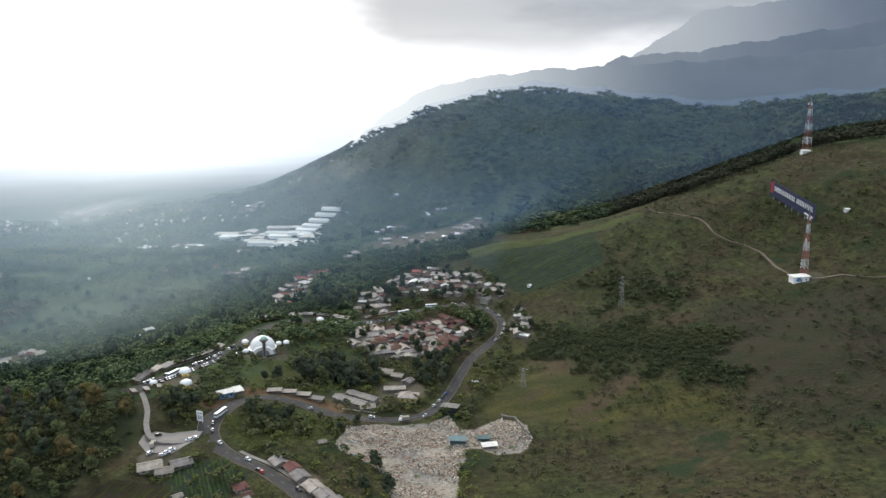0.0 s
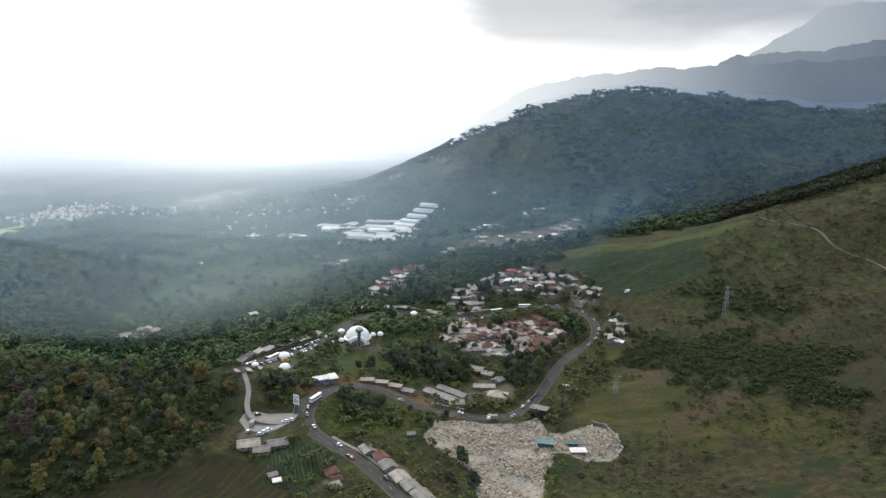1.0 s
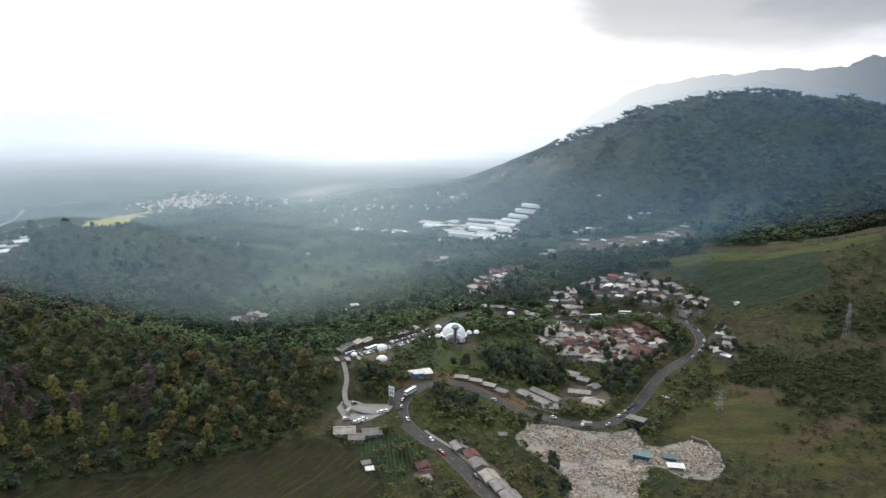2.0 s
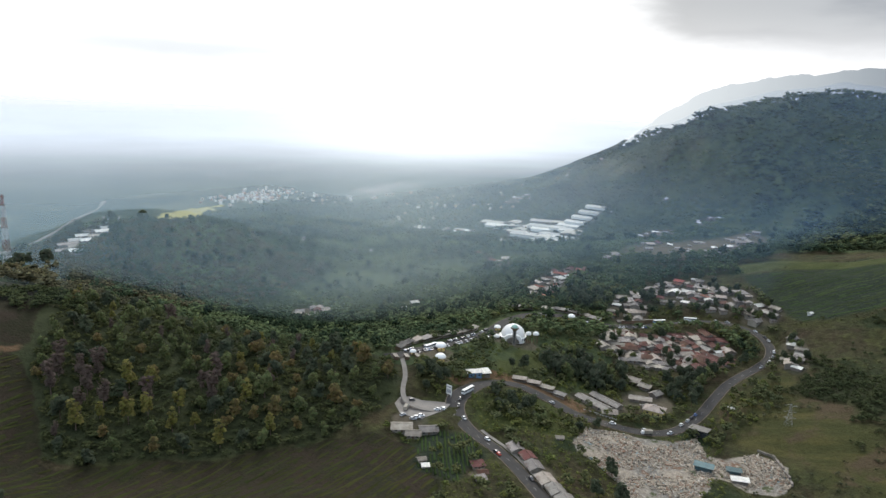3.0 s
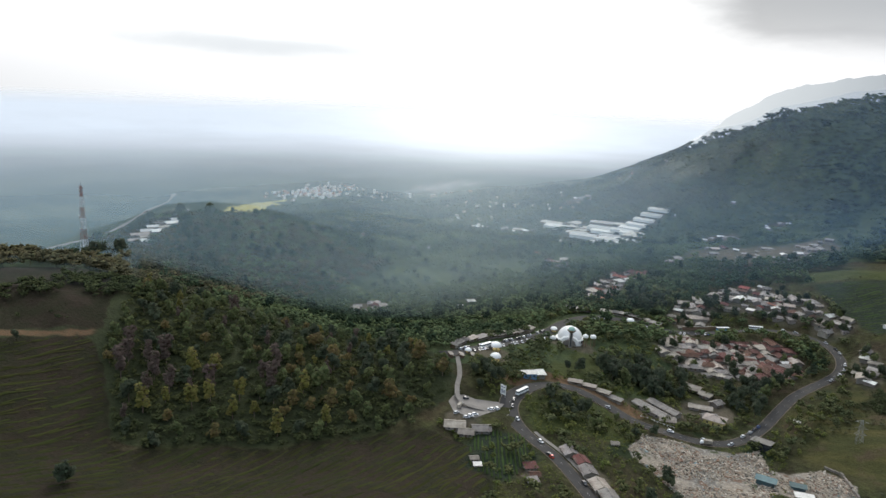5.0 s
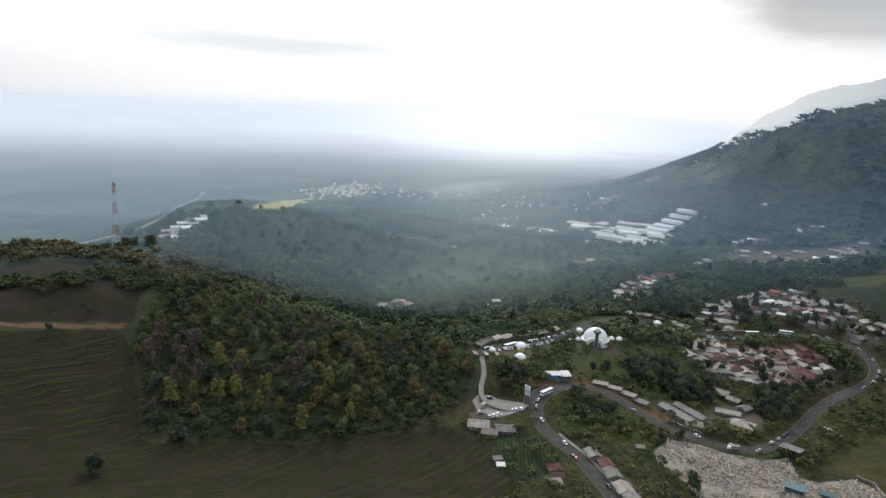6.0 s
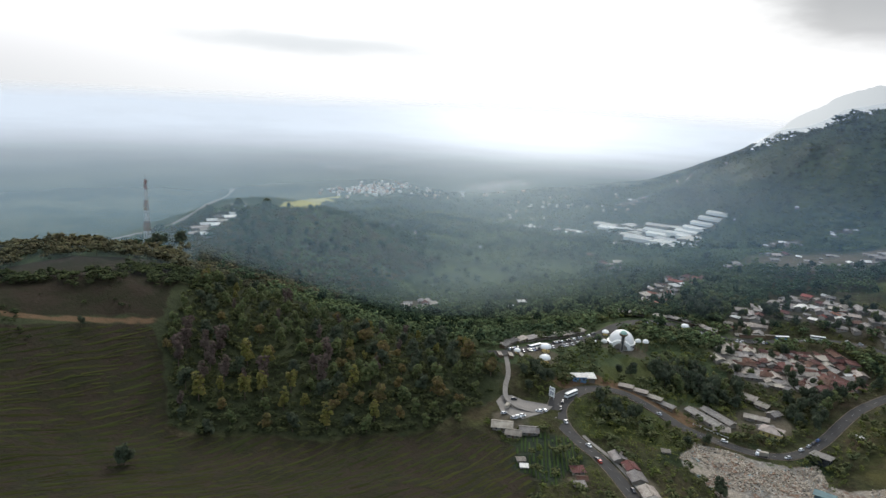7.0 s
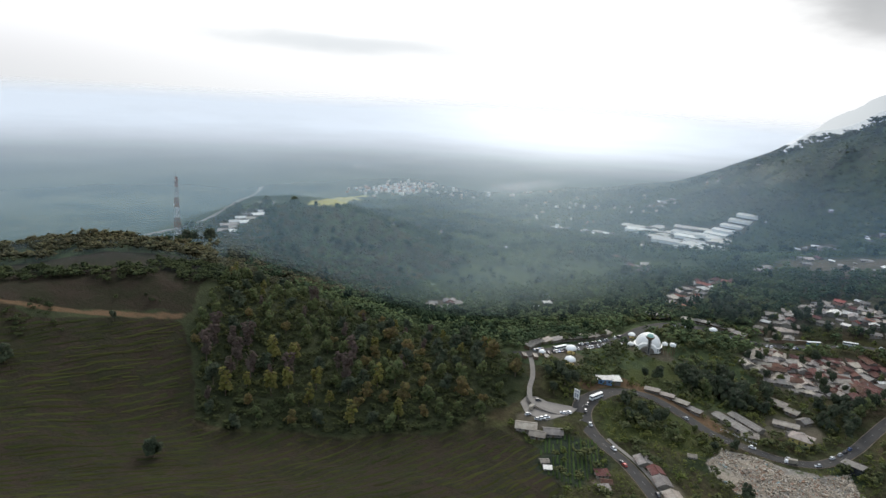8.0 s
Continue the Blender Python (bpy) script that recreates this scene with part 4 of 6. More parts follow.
def build_village_details():
    rng = random.Random(11)
    stall_kinds()
    # kiosks at the junction
    for k, x, y, t, s in (("palem", -158, 340, 25, 0.95), ("pales", -149, 337, 20, 0.95), ("greym", -143, 345, 30, 0.85)):
        put_house(k, x, y, t, s * 1.15)
    # below the road
    for k, x, y, t, s in (("greys", -90, 346, 128, 1.1), ("rusts", -81, 339, 130, 1.0), ("greys", -75, 330, 126, 1.1), ("pales", -66, 319, 128, 1.15), ("greys", -59, 311, 126, 1.1), ("greym", -51, 301, 128, 1.0),
                          ("rustn", -103, 319, 40, 0.7), ("rusts", -98, 312, 30, 0.7), ("greyn", -97, 306, 40, 0.6), ("pales", -71, 374, 20, 0.6),
                          ("pales", -133, 313, 40, 0.6), ("whiten", -129, 309, 30, 0.45)):
        put_house(k, x, y, t, s)
    # above the dump
    for k, x, y, t, s in (("palem", -44, 500, -15, 1.1), ("pales", -34, 493, -20, 1.1), ("greys", -26, 481, 60, 1.0), ("palel", -35, 468, 5, 1.0), ("greym", -28, 456, 30, 0.9)):
        put_house(k, x, y, t, s)
    build_house("yellow", "house", 12, 9, 3.8, "hip", TIN_PALE, PLASTER_YELLOW, "house with yellow walls and a broad pale hipped roof", "house")
    put_house("yellow", -24, 451, -8)
    # long sheds round a yard
    build_house("longshed", "long_shed", 26, 6, 3.2, "gable", TIN_GREY, PLASTER, "long low shed with a weathered grey tin roof", "shed", True, "sheds round the yard")
    put_house("longshed", -63, 441, -33)
    put_house("longshed", -56, 451, -35, 0.95)
    put_house("palem", -51, 433, 15, 0.9)
    build_house("openshed", "open_shed", 10, 8, 4.0, "lean", TIN_GREY, DARK_OPENING, "dark open-fronted shed with a grey tin roof", "shed", False)
    put_house("openshed", 5, 433, 165)
    build_house("whitehut", "hut", 3.6, 3.0, 2.4, "gable", TIN_WHITE, WHITE_PAINT, "tiny white hut on the grassy slope", "hut", False)
    put_house("whitehut", 23, 472, 20, 0.85)
    put_house("whitehut", 83, 640, 50, 0.9)
    put_house("whitehut", 365, 616, 15, 0.95)
    build_house("teal", "site_shed", 9, 4, 3.0, "lean", TIN_TEAL, TIN_TEAL, "teal sheet-metal shed beside the rubble", "shed", False)
    put_house("teal", 9, 384, -6)
    put_house("teal", 25, 391, 4, 0.8)
    build_house("whitecab", "site_cabin", 8, 3.2, 2.6, "lean", TIN_WHITE, PLASTER, "low site cabin with a bright white roof", "cabin", False)
    put_house("whitecab", 28, 381, 10)
    build_house("bluestall", "roadside_shop", 9.5, 4.5, 3.4, "lean", TIN_WHITE, TIN_BLUE, "roadside shop with a white roof and blue side walls", "shop")
    put_house("bluestall", -143, 425, 35)
    put_house("whiten", -139, 431, 35, 0.95)
    stalls = ["stall_pale", "stall_grey", "stall_pale"]
    house_row([(-115, 441), (-103, 442), (-92, 440), (-80, 435)], stalls, 10.0, 0, 0.85)
    house_row([(-205, 437), (-204, 455), (-197, 475), (-189, 492), (-181, 508), (-177, 528)], stalls, 11.0, 0, 1.0, beside=PASS)
    house_row([(-166, 603), (-150, 608)], ["stall_grey", "stall_rust"], 11.0, 0, 1.0, beside=PASS)
    house_row([(-136, 610), (-118, 610), (-98, 604), (-84, 598)], stalls, 11.5, 0, 1.0, beside=PASS)
    house_row([(-45, 624), (-60, 616), (-72, 607)], ["stall_pale", "stall_grey"], 11.0, 0, 0.9)
    house_row([(-199, 415), (-192, 421), (-184, 427)], ["stall_rust", "stall_pale"], 8.0, 90, 0.6)
    # a row of small houses out in the forest
    house_row([(-341, 931), (-304, 869), (-284, 851), (-258, 813), (-226, 785)], ["rusts", "pales", "reds", "rustm"], 11.0, 0, 1.0)
    build_house("chapel", "tall_house", 12, 10, 8, "hip", TIN_PALE, PLASTER, "tall cream house at the end of the row", "house")
    put_house("chapel", -232, 792, 20)
    # the village on the ridge
    for x, y in ((-627, 495), (-629, 508), (-634, 521), (-638, 533), (-642, 547), (-651, 563), (-613, 506), (-616, 521), (-620, 534), (-625, 548), (-606, 499), (-630, 560)):
        put_house(rng.choice(("palem", "whitem", "whitem", "palel")), x, y, 62 + rng.uniform(-8, 8), rng.uniform(1.0, 1.3), 1.0)
    build_house("inn", "inn", 14, 10, 10, "hip", TIN_PALE, WHITE_PAINT, "white three-storey house on the ridge", "house")
    put_house("inn", -648, 583, 55, 1.1)
    build_house("green", "long_shed", 26, 7, 3.4, "gable", corrugated("green_tin", [(0.06, 0.22, 0.10), (0.05, 0.18, 0.09)], (0.2, 0.22, 0.18)), PLASTER, "long shed with a green roof on the ridge", "shed", False)
    put_house("green", -608, 516, 62, 0.75)
    # single houses strewn through the valley forest
    for _ in range(34):
        a, r = math.radians(rng.uniform(-38, -3)), rng.uniform(900, 1400)
        put_house(rng.choice(("whites", "pales", "greys", "pales", "reds", "rusts")), r * math.sin(a), r * math.cos(a), rng.uniform(0, 180), rng.uniform(0.6, 0.95), 3.0)
    for x, y in ((-282, 607), (-277, 620), (-281, 640), (-291, 562), (-234, 560), (-307, 569)):
        put_house(rng.choice(("whiten", "whites", "pales")), x, y, rng.uniform(0, 90), 0.8)


def build_factory():
    """Big white-roofed halls in the valley."""
    build_house("hall", "factory_hall", 44, 26, 3.2, "gable", TIN_WHITE, WHITE_PAINT, "large factory hall with a bright white metal roof", "factory hall", False, "white factory halls", 0.07)
    build_house("hallp", "factory_hall", 40, 27, 3.0, "gable", CREAM_TIN, PLASTER, "factory hall with a dusty cream metal roof", "factory hall", False, "white factory halls", 0.07)
    rng = random.Random(23)
    # rows of roofs, one behind the other: west end, east end, y
    for row, (x0, x1, y0) in enumerate(((-425, -335, 1262), (-405, -300, 1238), (-350, -250, 1216), (-350, -235, 1192), (-335, -212, 1166), (-290, -212, 1141), (-285, -222, 1114), (-265, -226, 1090))):
        x = x0
        while x < x1 - 18:
            k = rng.choices(("hall", "hallp"), (3, 2) if row > 1 else (1, 4))[0]
            sc = rng.uniform(0.75, 1.1)
            put_house(k, x + 22 * sc, y0 + rng.uniform(-6, 6), rng.choice((-6, -3, 0, 84)) + rng.uniform(-3, 3), sc, rng.uniform(0.0, 2.5))
            x += 41 * sc + rng.choice((-3, 0, 2, 7))
    for i in range(5):
        put_house("hall", -239 + 9.5 * i, 1196 + 12.5 * i, -14, 0.85, 1.0)
    for k, x, y, t, s in (("hallp", -452, 1214, 8, 0.5), ("hallp", -347, 1137, -25, 0.45), ("hallp", -400, 1162, -10, 0.4)):
        put_house(k, x, y, t, s)
    build_house("longhall", "factory_hall", 84, 26, 8, "gable", TIN_WHITE, WHITE_PAINT, "very long white-roofed hall far out on the plain", "factory hall", False)
    put_house("longhall", -1644, 3043, 28, 1.1)


def build_mosque(x, y):
    ob = thing("mosque", pose(x, y, gz(x, y) + 0.5, 0, 0, 15), "white domed mosque with a pale minaret and small domes", "mosque")
    bm = bmesh.new()
    R = 9.8
    lathe(bm, [(R * math.cos(a) * 1.0, 3.2 + 9.2 * math.sin(a)) for a in np.linspace(-0.05, 1.52, 14)] + [(0.02, 12.45)], 36)
    part("dome", bm, WHITE_PAINT, ob)
    bm = bmesh.new()
    lathe(bm, [(R + 0.5, -2), (R + 0.5, 2.6), (R + 1.4, 2.7), (R + 1.4, 3.2), (R - 0.4, 3.4)], 36)
    part("drum", bm, WHITE_PAINT, ob)
    for k in range(9):
        a = math.pi * (1.0 + k / 8.0)
        bm = bmesh.new()
        box(bm, (R + 0.6) * math.cos(a), (R + 0.6) * math.sin(a), 0, 1.7, 0.5, 2.4, a + math.pi / 2)
        part("window", bm, DARK_OPENING, ob)
    # arched front shell
    for r0, z1, yy in ((8.2, 6.2, -11.2), (5.4, 4.0, -12.8)):
        bm = bmesh.new()
        ring = []
        for a in np.linspace(0, math.pi, 17):
            ring.append((r0 * math.cos(a), 0.6 + z1 * math.sin(a)))
        for (ax, az), (bx, bz) in zip(ring, ring[1:]):
            vs = [bm.verts.new(p) for p in ((ax, yy, az), (bx, yy, bz), (bx * 0.9, yy + 4.5, bz + 0.8), (ax * 0.9, yy + 4.5, az + 0.8))]
            bm.faces.new(vs)
        base = [bm.verts.new((p, yy + 0.05, q)) for p, q in ring]
        bm.faces.new(base)
        part("arch", bm, WHITE_PAINT if r0 > 6 else PLASTER, ob)
    bm = bmesh.new()
    box(bm, 1.2, -14.2, -1, 2.8, 2.8, 14.0)
    minaret = part("minaret", bm, PLASTER, ob, "tall cream minaret shaft")
    bm = bmesh.new()
    box(bm, 1.2, -15.62, 0.5, 1.0, 0.08, 11.8)
    part("window_strip", bm, DARK_OPENING, minaret)
    bm = bmesh.new()
    lathe(bm, [(1.5, 11.6), (3.4, 13.4), (3.4, 14.0), (2.0, 14.3), (0.1, 14.3)], 8, 1.2, -14.2)
    part("gallery", bm, WOOD, minaret, "brown flared gallery")
    bm = bmesh.new()
    lathe(bm, [(2.7 * math.cos(a), 14.2 + 2.4 * math.sin(a)) for a in np.linspace(0, 1.55, 8)], 16, 1.2, -14.2)
    part("small_dome", bm, material("copper_green", [(0.22, 0.36, 0.30), (0.30, 0.42, 0.36)], 0.5, 0.6), minaret, "weathered green dome")
    for dx, dy, r, h in ((-13, -5, 2.5, 2.5), (12.5, -3, 2.4, 6.0), (18.5, -2, 2.5, 6.0), (-20, -8, 1.6, 2.0)):
        bm = bmesh.new()
        lathe(bm, [(r * math.cos(a), h + r * 0.8 * math.sin(a)) for a in np.linspace(-0.35, 1.55, 9)], 18, dx, dy)
        part("small_dome", bm, WHITE_PAINT, ob)
        for k in range(5):
            bm = bmesh.new()
            box(bm, dx + r * 0.7 * math.cos(k * 1.257), dy + r * 0.7 * math.sin(k * 1.257), -2, 0.5, 0.5, h + 2)
            part("pillar", bm, WOOD, ob)


def build_kiosks():
    first = None
    for x, y, s in ((-180, 453, 1.15), (-170, 428, 1.1), (-192, 429, 0.7), (-110, 590, 1.0), (-151, 560, 0.6), (-161, 533, 0.8)):
        m = pose(x, y, gz(x, y)) @ Matrix.Scale(s, 4)
        if first:
            copy_thing(first, pose(0, 0, 0)).matrix_basis = m
            continue
        first = thing("kiosk", m, "round kiosk with a white dome on brown posts", "kiosk", "domed kiosks")
        bm = bmesh.new()
        lathe(bm, [(3.6 * math.cos(a), 3.4 + 2.5 * math.sin(a)) for a in np.linspace(-0.1, 1.55, 9)], 20)
        part("dome", bm, WHITE_PAINT, first)
        bm = bmesh.new()
        lathe(bm, [(2.6, -1), (2.6, 1.0), (0.05, 1.05)], 14)
        part("counter", bm, PLASTER_YELLOW, first)
        for k in range(6):
            bm = bmesh.new()
            box(bm, 3.0 * math.cos(k * 1.047), 3.0 * math.sin(k * 1.047), -1, 0.25, 0.25, 4.4)
            part("post", bm, WOOD, first)


def build_billboard():
    ob = thing("billboard", pose(-147.5, 388.5, gz(-147.5, 388.5), 0, 0, -22), "tall white roadside billboard with grey printing on steel posts", "billboard")
    bm = bmesh.new()
    box(bm, 0, 0, 2.0, 4.6, 0.3, 6.4)
    board = part("board", bm, WHITE_PAINT, ob)
    grey = material("grey_print", [(0.22, 0.23, 0.25), (0.3, 0.31, 0.33)], 0.5, 0.6)
    for x, z, w, h in ((-0.9, 6.6, 1.6, 0.9), (0.9, 6.6, 1.4, 0.9), (-0.8, 3.0, 1.5, 2.6), (1.0, 3.2, 1.2, 2.2)):
        bm = bmesh.new()
        box(bm, x, -0.17, z, w, 0.05, h)
        part("print", bm, grey, board)
    for x in (-1.6, 1.6):
        bm = bmesh.new()
        box(bm, x, 0.2, -1.5, 0.3, 0.3, 8)
        part("post", bm, STEEL_GREY, ob)


def lattice(bm, z0, z1, w0, w1, bars, thick):
    """One stretch of a four-legged lattice mast."""
    for i in range(bars):
        a, b = z0 + (z1 - z0) * i / bars, z0 + (z1 - z0) * (i + 1) / bars
        wa, wb = w0 + (w1 - w0) * i / bars, w0 + (w1 - w0) * (i + 1) / bars
        A = [Vector((s * wa / 2, t * wa / 2, a)) for s, t in ((-1, -1), (1, -1), (1, 1), (-1, 1))]
        B = [Vector((s * wb / 2, t * wb / 2, b)) for s, t in ((-1, -1), (1, -1), (1, 1), (-1, 1))]
        for k in range(4):
            beam(bm, A[k], B[k], thick)
            beam(bm, A[k], B[(k + 1) % 4], thick * 0.7)
            beam(bm, A[(k + 1) % 4], B[k], thick * 0.7)
            beam(bm, B[k], B[(k + 1) % 4], thick * 0.7)


def build_mast(x, y, height, width, label, turn=20, dishes=True):
    ob = thing("radio_mast", pose(x, y, gz(x, y), 0, 0, turn), label, "mast", "lattice masts")
    n = 7
    for i in range(n):
        f0, f1 = i / n, (i + 1) / n
        bm = bmesh.new()
        lattice(bm, height * f0 - (1 if i == 0 else 0), height * f1, width * (1 - 0.72 * f0), width * (1 - 0.72 * f1), 2, 0.19)
        red = i % 2 == (n - 1) % 2
        part("section", bm, STEEL_RED if red else STEEL_WHITE, ob, "red lattice section" if red else "white lattice section")
    bm = bmesh.new()
    beam(bm, (0, 0, height), (0, 0, height + 5), 0.25)
    part("spike", bm, STEEL_GREY, ob)
    if dishes:
        for k, (a, f) in enumerate(((0.4, 0.97), (2.4, 0.96), (4.4, 0.95), (1.2, 0.8), (3.6, 0.62))):
            bm = bmesh.new()
            rr = width * (1 - 0.72 * f) * 0.75 + 0.4
            box(bm, rr * math.cos(a), rr * math.sin(a), height * f - 1.2, 0.9, 0.9, 2.6 if k < 3 else 1.4, a)
            part("antenna", bm, STEEL_WHITE, ob)
    return ob


def build_masts():
    build_mast(300, 556, 52, 4.6, "red and white lattice radio mast beside a white hut")
    build_mast(392, 747, 52, 7.0, "red and white lattice radio mast on the hilltop")
    build_mast(-640, 449, 78, 6.0, "red and white lattice radio mast behind the ridge")
    build_house("masthut", "equipment_hut", 15, 6, 4.2, "lean", TIN_WHITE, WHITE_PAINT, "white equipment hut with a blue door panel", "hut")
    hut = put_house("masthut", 294, 551, 14)
    bm = bmesh.new()
    box(bm, -2.5, -3.12, 0.2, 3.4, 0.1, 3.4)
    part("door_panel", bm, TIN_BLUE, hut, "blue door panel")
    build_house("masthut2", "equipment_hut", 9, 5, 3.2, "lean", TIN_WHITE, WHITE_PAINT, "small white equipment hut at the mast's foot", "hut")
    put_house("masthut2", 388, 741, 10)


def build_pylon(x, y, height, turn):
    ob = thing("power_pylon", pose(x, y, gz(x, y), 0, 0, turn), "thin grey lattice power pylon on the slope", "pylon")
    bm = bmesh.new()
    lattice(bm, -1, height, 4.0, 0.8, 6, 0.07)
    part("frame", bm, STEEL_GREY, ob)
    for z in (height - 1, height - 5, height - 9):
        bm = bmesh.new()
        for s in (-1, 1):
            beam(bm, (0, 0, z + 1), (s * 3.6, 0, z), 0.1)
            beam(bm, (0, 0, z - 0.6), (s * 3.6, 0, z), 0.1)
        part("arm", bm, STEEL_GREY, ob)


def build_hill_sign():
    """The long dark sign board on the slope; its lettering stands as plain white bars."""
    a, b = Vector((318.0, 664.0, 0)), Vector((336.8, 614.8, 0))
    za, zb = 119.5, 101.5
    d = (b - a)
    length = d.length
    d.normalize()
    slope = (zb - za) / length
    ob = thing("hill_sign", Matrix(), "long dark blue sign board with white bars on the hillside", "sign")
    navy = material("navy_board", [(0.022, 0.026, 0.055), (0.03, 0.034, 0.065)], 0.2, 0.6)
    side = Vector((0, 0, 1)).cross(d)
    if side.dot(a) > 0:
        side = -side

    def plate(s0, s1, h0, h1, off, thick):
        bm = bmesh.new()
        vs = []
        for o in (off, off + thick):
            for s, h in ((s0, h0), (s1, h0), (s1, h1), (s0, h1)):
                p = a + d * s + side * o
                vs.append(bm.verts.new((p.x, p.y, za + slope * s + h)))
        for f in ((0, 1, 2, 3), (7, 6, 5, 4), (0, 4, 5, 1), (1, 5, 6, 2), (2, 6, 7, 3), (3, 7, 4, 0)):
            bm.faces.new([vs[i] for i in f])
        return bm

    L = length
    board = part("board", plate(0, L, -7.5, 7.0, 0, 0.5), navy, ob)
    part("red_panel", plate(0.2, L * 0.07, -4, 6.0, 0.52, 0.12), material("red_panel", [(0.30, 0.04, 0.04), (0.25, 0.04, 0.04)], 0.4, 0.6), board)
    rng = random.Random(2)
    s = L * 0.10
    while s < L * 0.93:
        w = rng.choice((1.0, 1.5, 1.5, 1.7)) * L / 36.0 * 0.8
        part("letter_bar", plate(s, s + w * 0.42, -1.0, 3.6, 0.52, 0.12), WHITE_PAINT, board)
        s += w
        if abs(s - L * 0.57) < L * 0.025:
            s += L * 0.03
    part("small_bar", plate(L * 0.78, L * 0.96, -6.2, -4.6, 0.52, 0.12), WHITE_PAINT, board)
    for k in range(7):
        s = L * (k + 0.5) / 7
        p = a + d * s - side * 0.4
        bm = bmesh.new()
        z = gz(p.x, p.y)
        beam(bm, (p.x, p.y, min(z - 1, za + slope * s - 9)), (p.x, p.y, za + slope * s + 6), 0.5)
        part("post", bm, STEEL_GREY, ob)


def build_rail():
    """The white guard rail on the outside of the curve."""
    line = smooth_line([(-67, 429), (-63, 429), (-58, 428), (-54, 427), (-45, 425)], 2.2)
    x0, y0 = line[0]
    ob = thing("guard_rail", pose(x0, y0, 0), "white painted guard rail along the curve of the road", "guard rail")
    z = ground(line[:, 0], line[:, 1])
    bm = bmesh.new()
    for i in range(len(line) - 1):
        beam(bm, (line[i, 0] - x0, line[i, 1] - y0, z[i] + 0.75), (line[i + 1, 0] - x0, line[i + 1, 1] - y0, z[i + 1] + 0.75), 0.22)
    part("rail", bm, STEEL_WHITE, ob)
    for (x, y), h in zip(line, z):
        bm = bmesh.new()
        box(bm, x - x0, y - y0, h - 0.5, 0.28, 0.28, 1.45)
        part("post", bm, WHITE_PAINT, ob)


def build_retaining_wall():
    """Broken masonry round the cleared shelf."""
    line = smooth_line([(38, 421), (43, 418), (47, 414), (50, 401), (53, 391), (54, 383)], 3.0)
    x0, y0 = line[0]
    ob = thing("retaining_wall", pose(x0, y0, 0), "broken beige masonry wall round the cleared shelf", "wall")
    rng = random.Random(4)
    z = ground(line[:, 0], line[:, 1])
    for i in range(len(line) - 1):
        dx, dy = line[i + 1] - line[i]
        bm = bmesh.new()
        box(bm, (line[i, 0] + line[i + 1, 0]) / 2 - x0, (line[i, 1] + line[i + 1, 1]) / 2 - y0, min(z[i], z[i + 1]) - 0.5, math.hypot(dx, dy) * 0.98, rng.uniform(0.9, 1.4), rng.uniform(1.5, 2.6), math.atan2(dy, dx), 0.94)
        part("block", bm, PLASTER, ob)


# ---- vehicles ----
CARS = {}


def loft(bm, sections):
    """Joins rings of points along x into a closed skin."""
    rings = [[bm.verts.new((x, y, z)) for y, z in ring] for x, ring in sections]
    n = len(rings[0])
    for a, b in zip(rings, rings[1:]):
        for i in range(n):
            bm.faces.new((a[i], b[i], b[(i + 1) % n], a[(i + 1) % n]))
    bm.faces.new(rings[0])
    bm.faces.new(rings[-1][::-1])


def hull(w, z0, z1, k=0.85):
    h = w / 2
    return [(-h, z0), (h, z0), (h * 1.0, (z0 + z1) / 2), (h * k, z1), (-h * k, z1), (-h * 1.0, (z0 + z1) / 2)]


def wheels(ob, xs, half, r, w=0.24):
    for x in xs:
        for s in (-1, 1):
            bm = bmesh.new()
            bmesh.ops.create_cone(bm, cap_ends=True, segments=14, radius1=r, radius2=r, depth=w)
            bmesh.ops.rotate(bm, verts=bm.verts, matrix=Matrix.Rotation(math.pi / 2, 3, "X"))
            bmesh.ops.translate(bm, verts=bm.verts, vec=(x, s * half, r))
            part("wheel", bm, TYRE, ob)


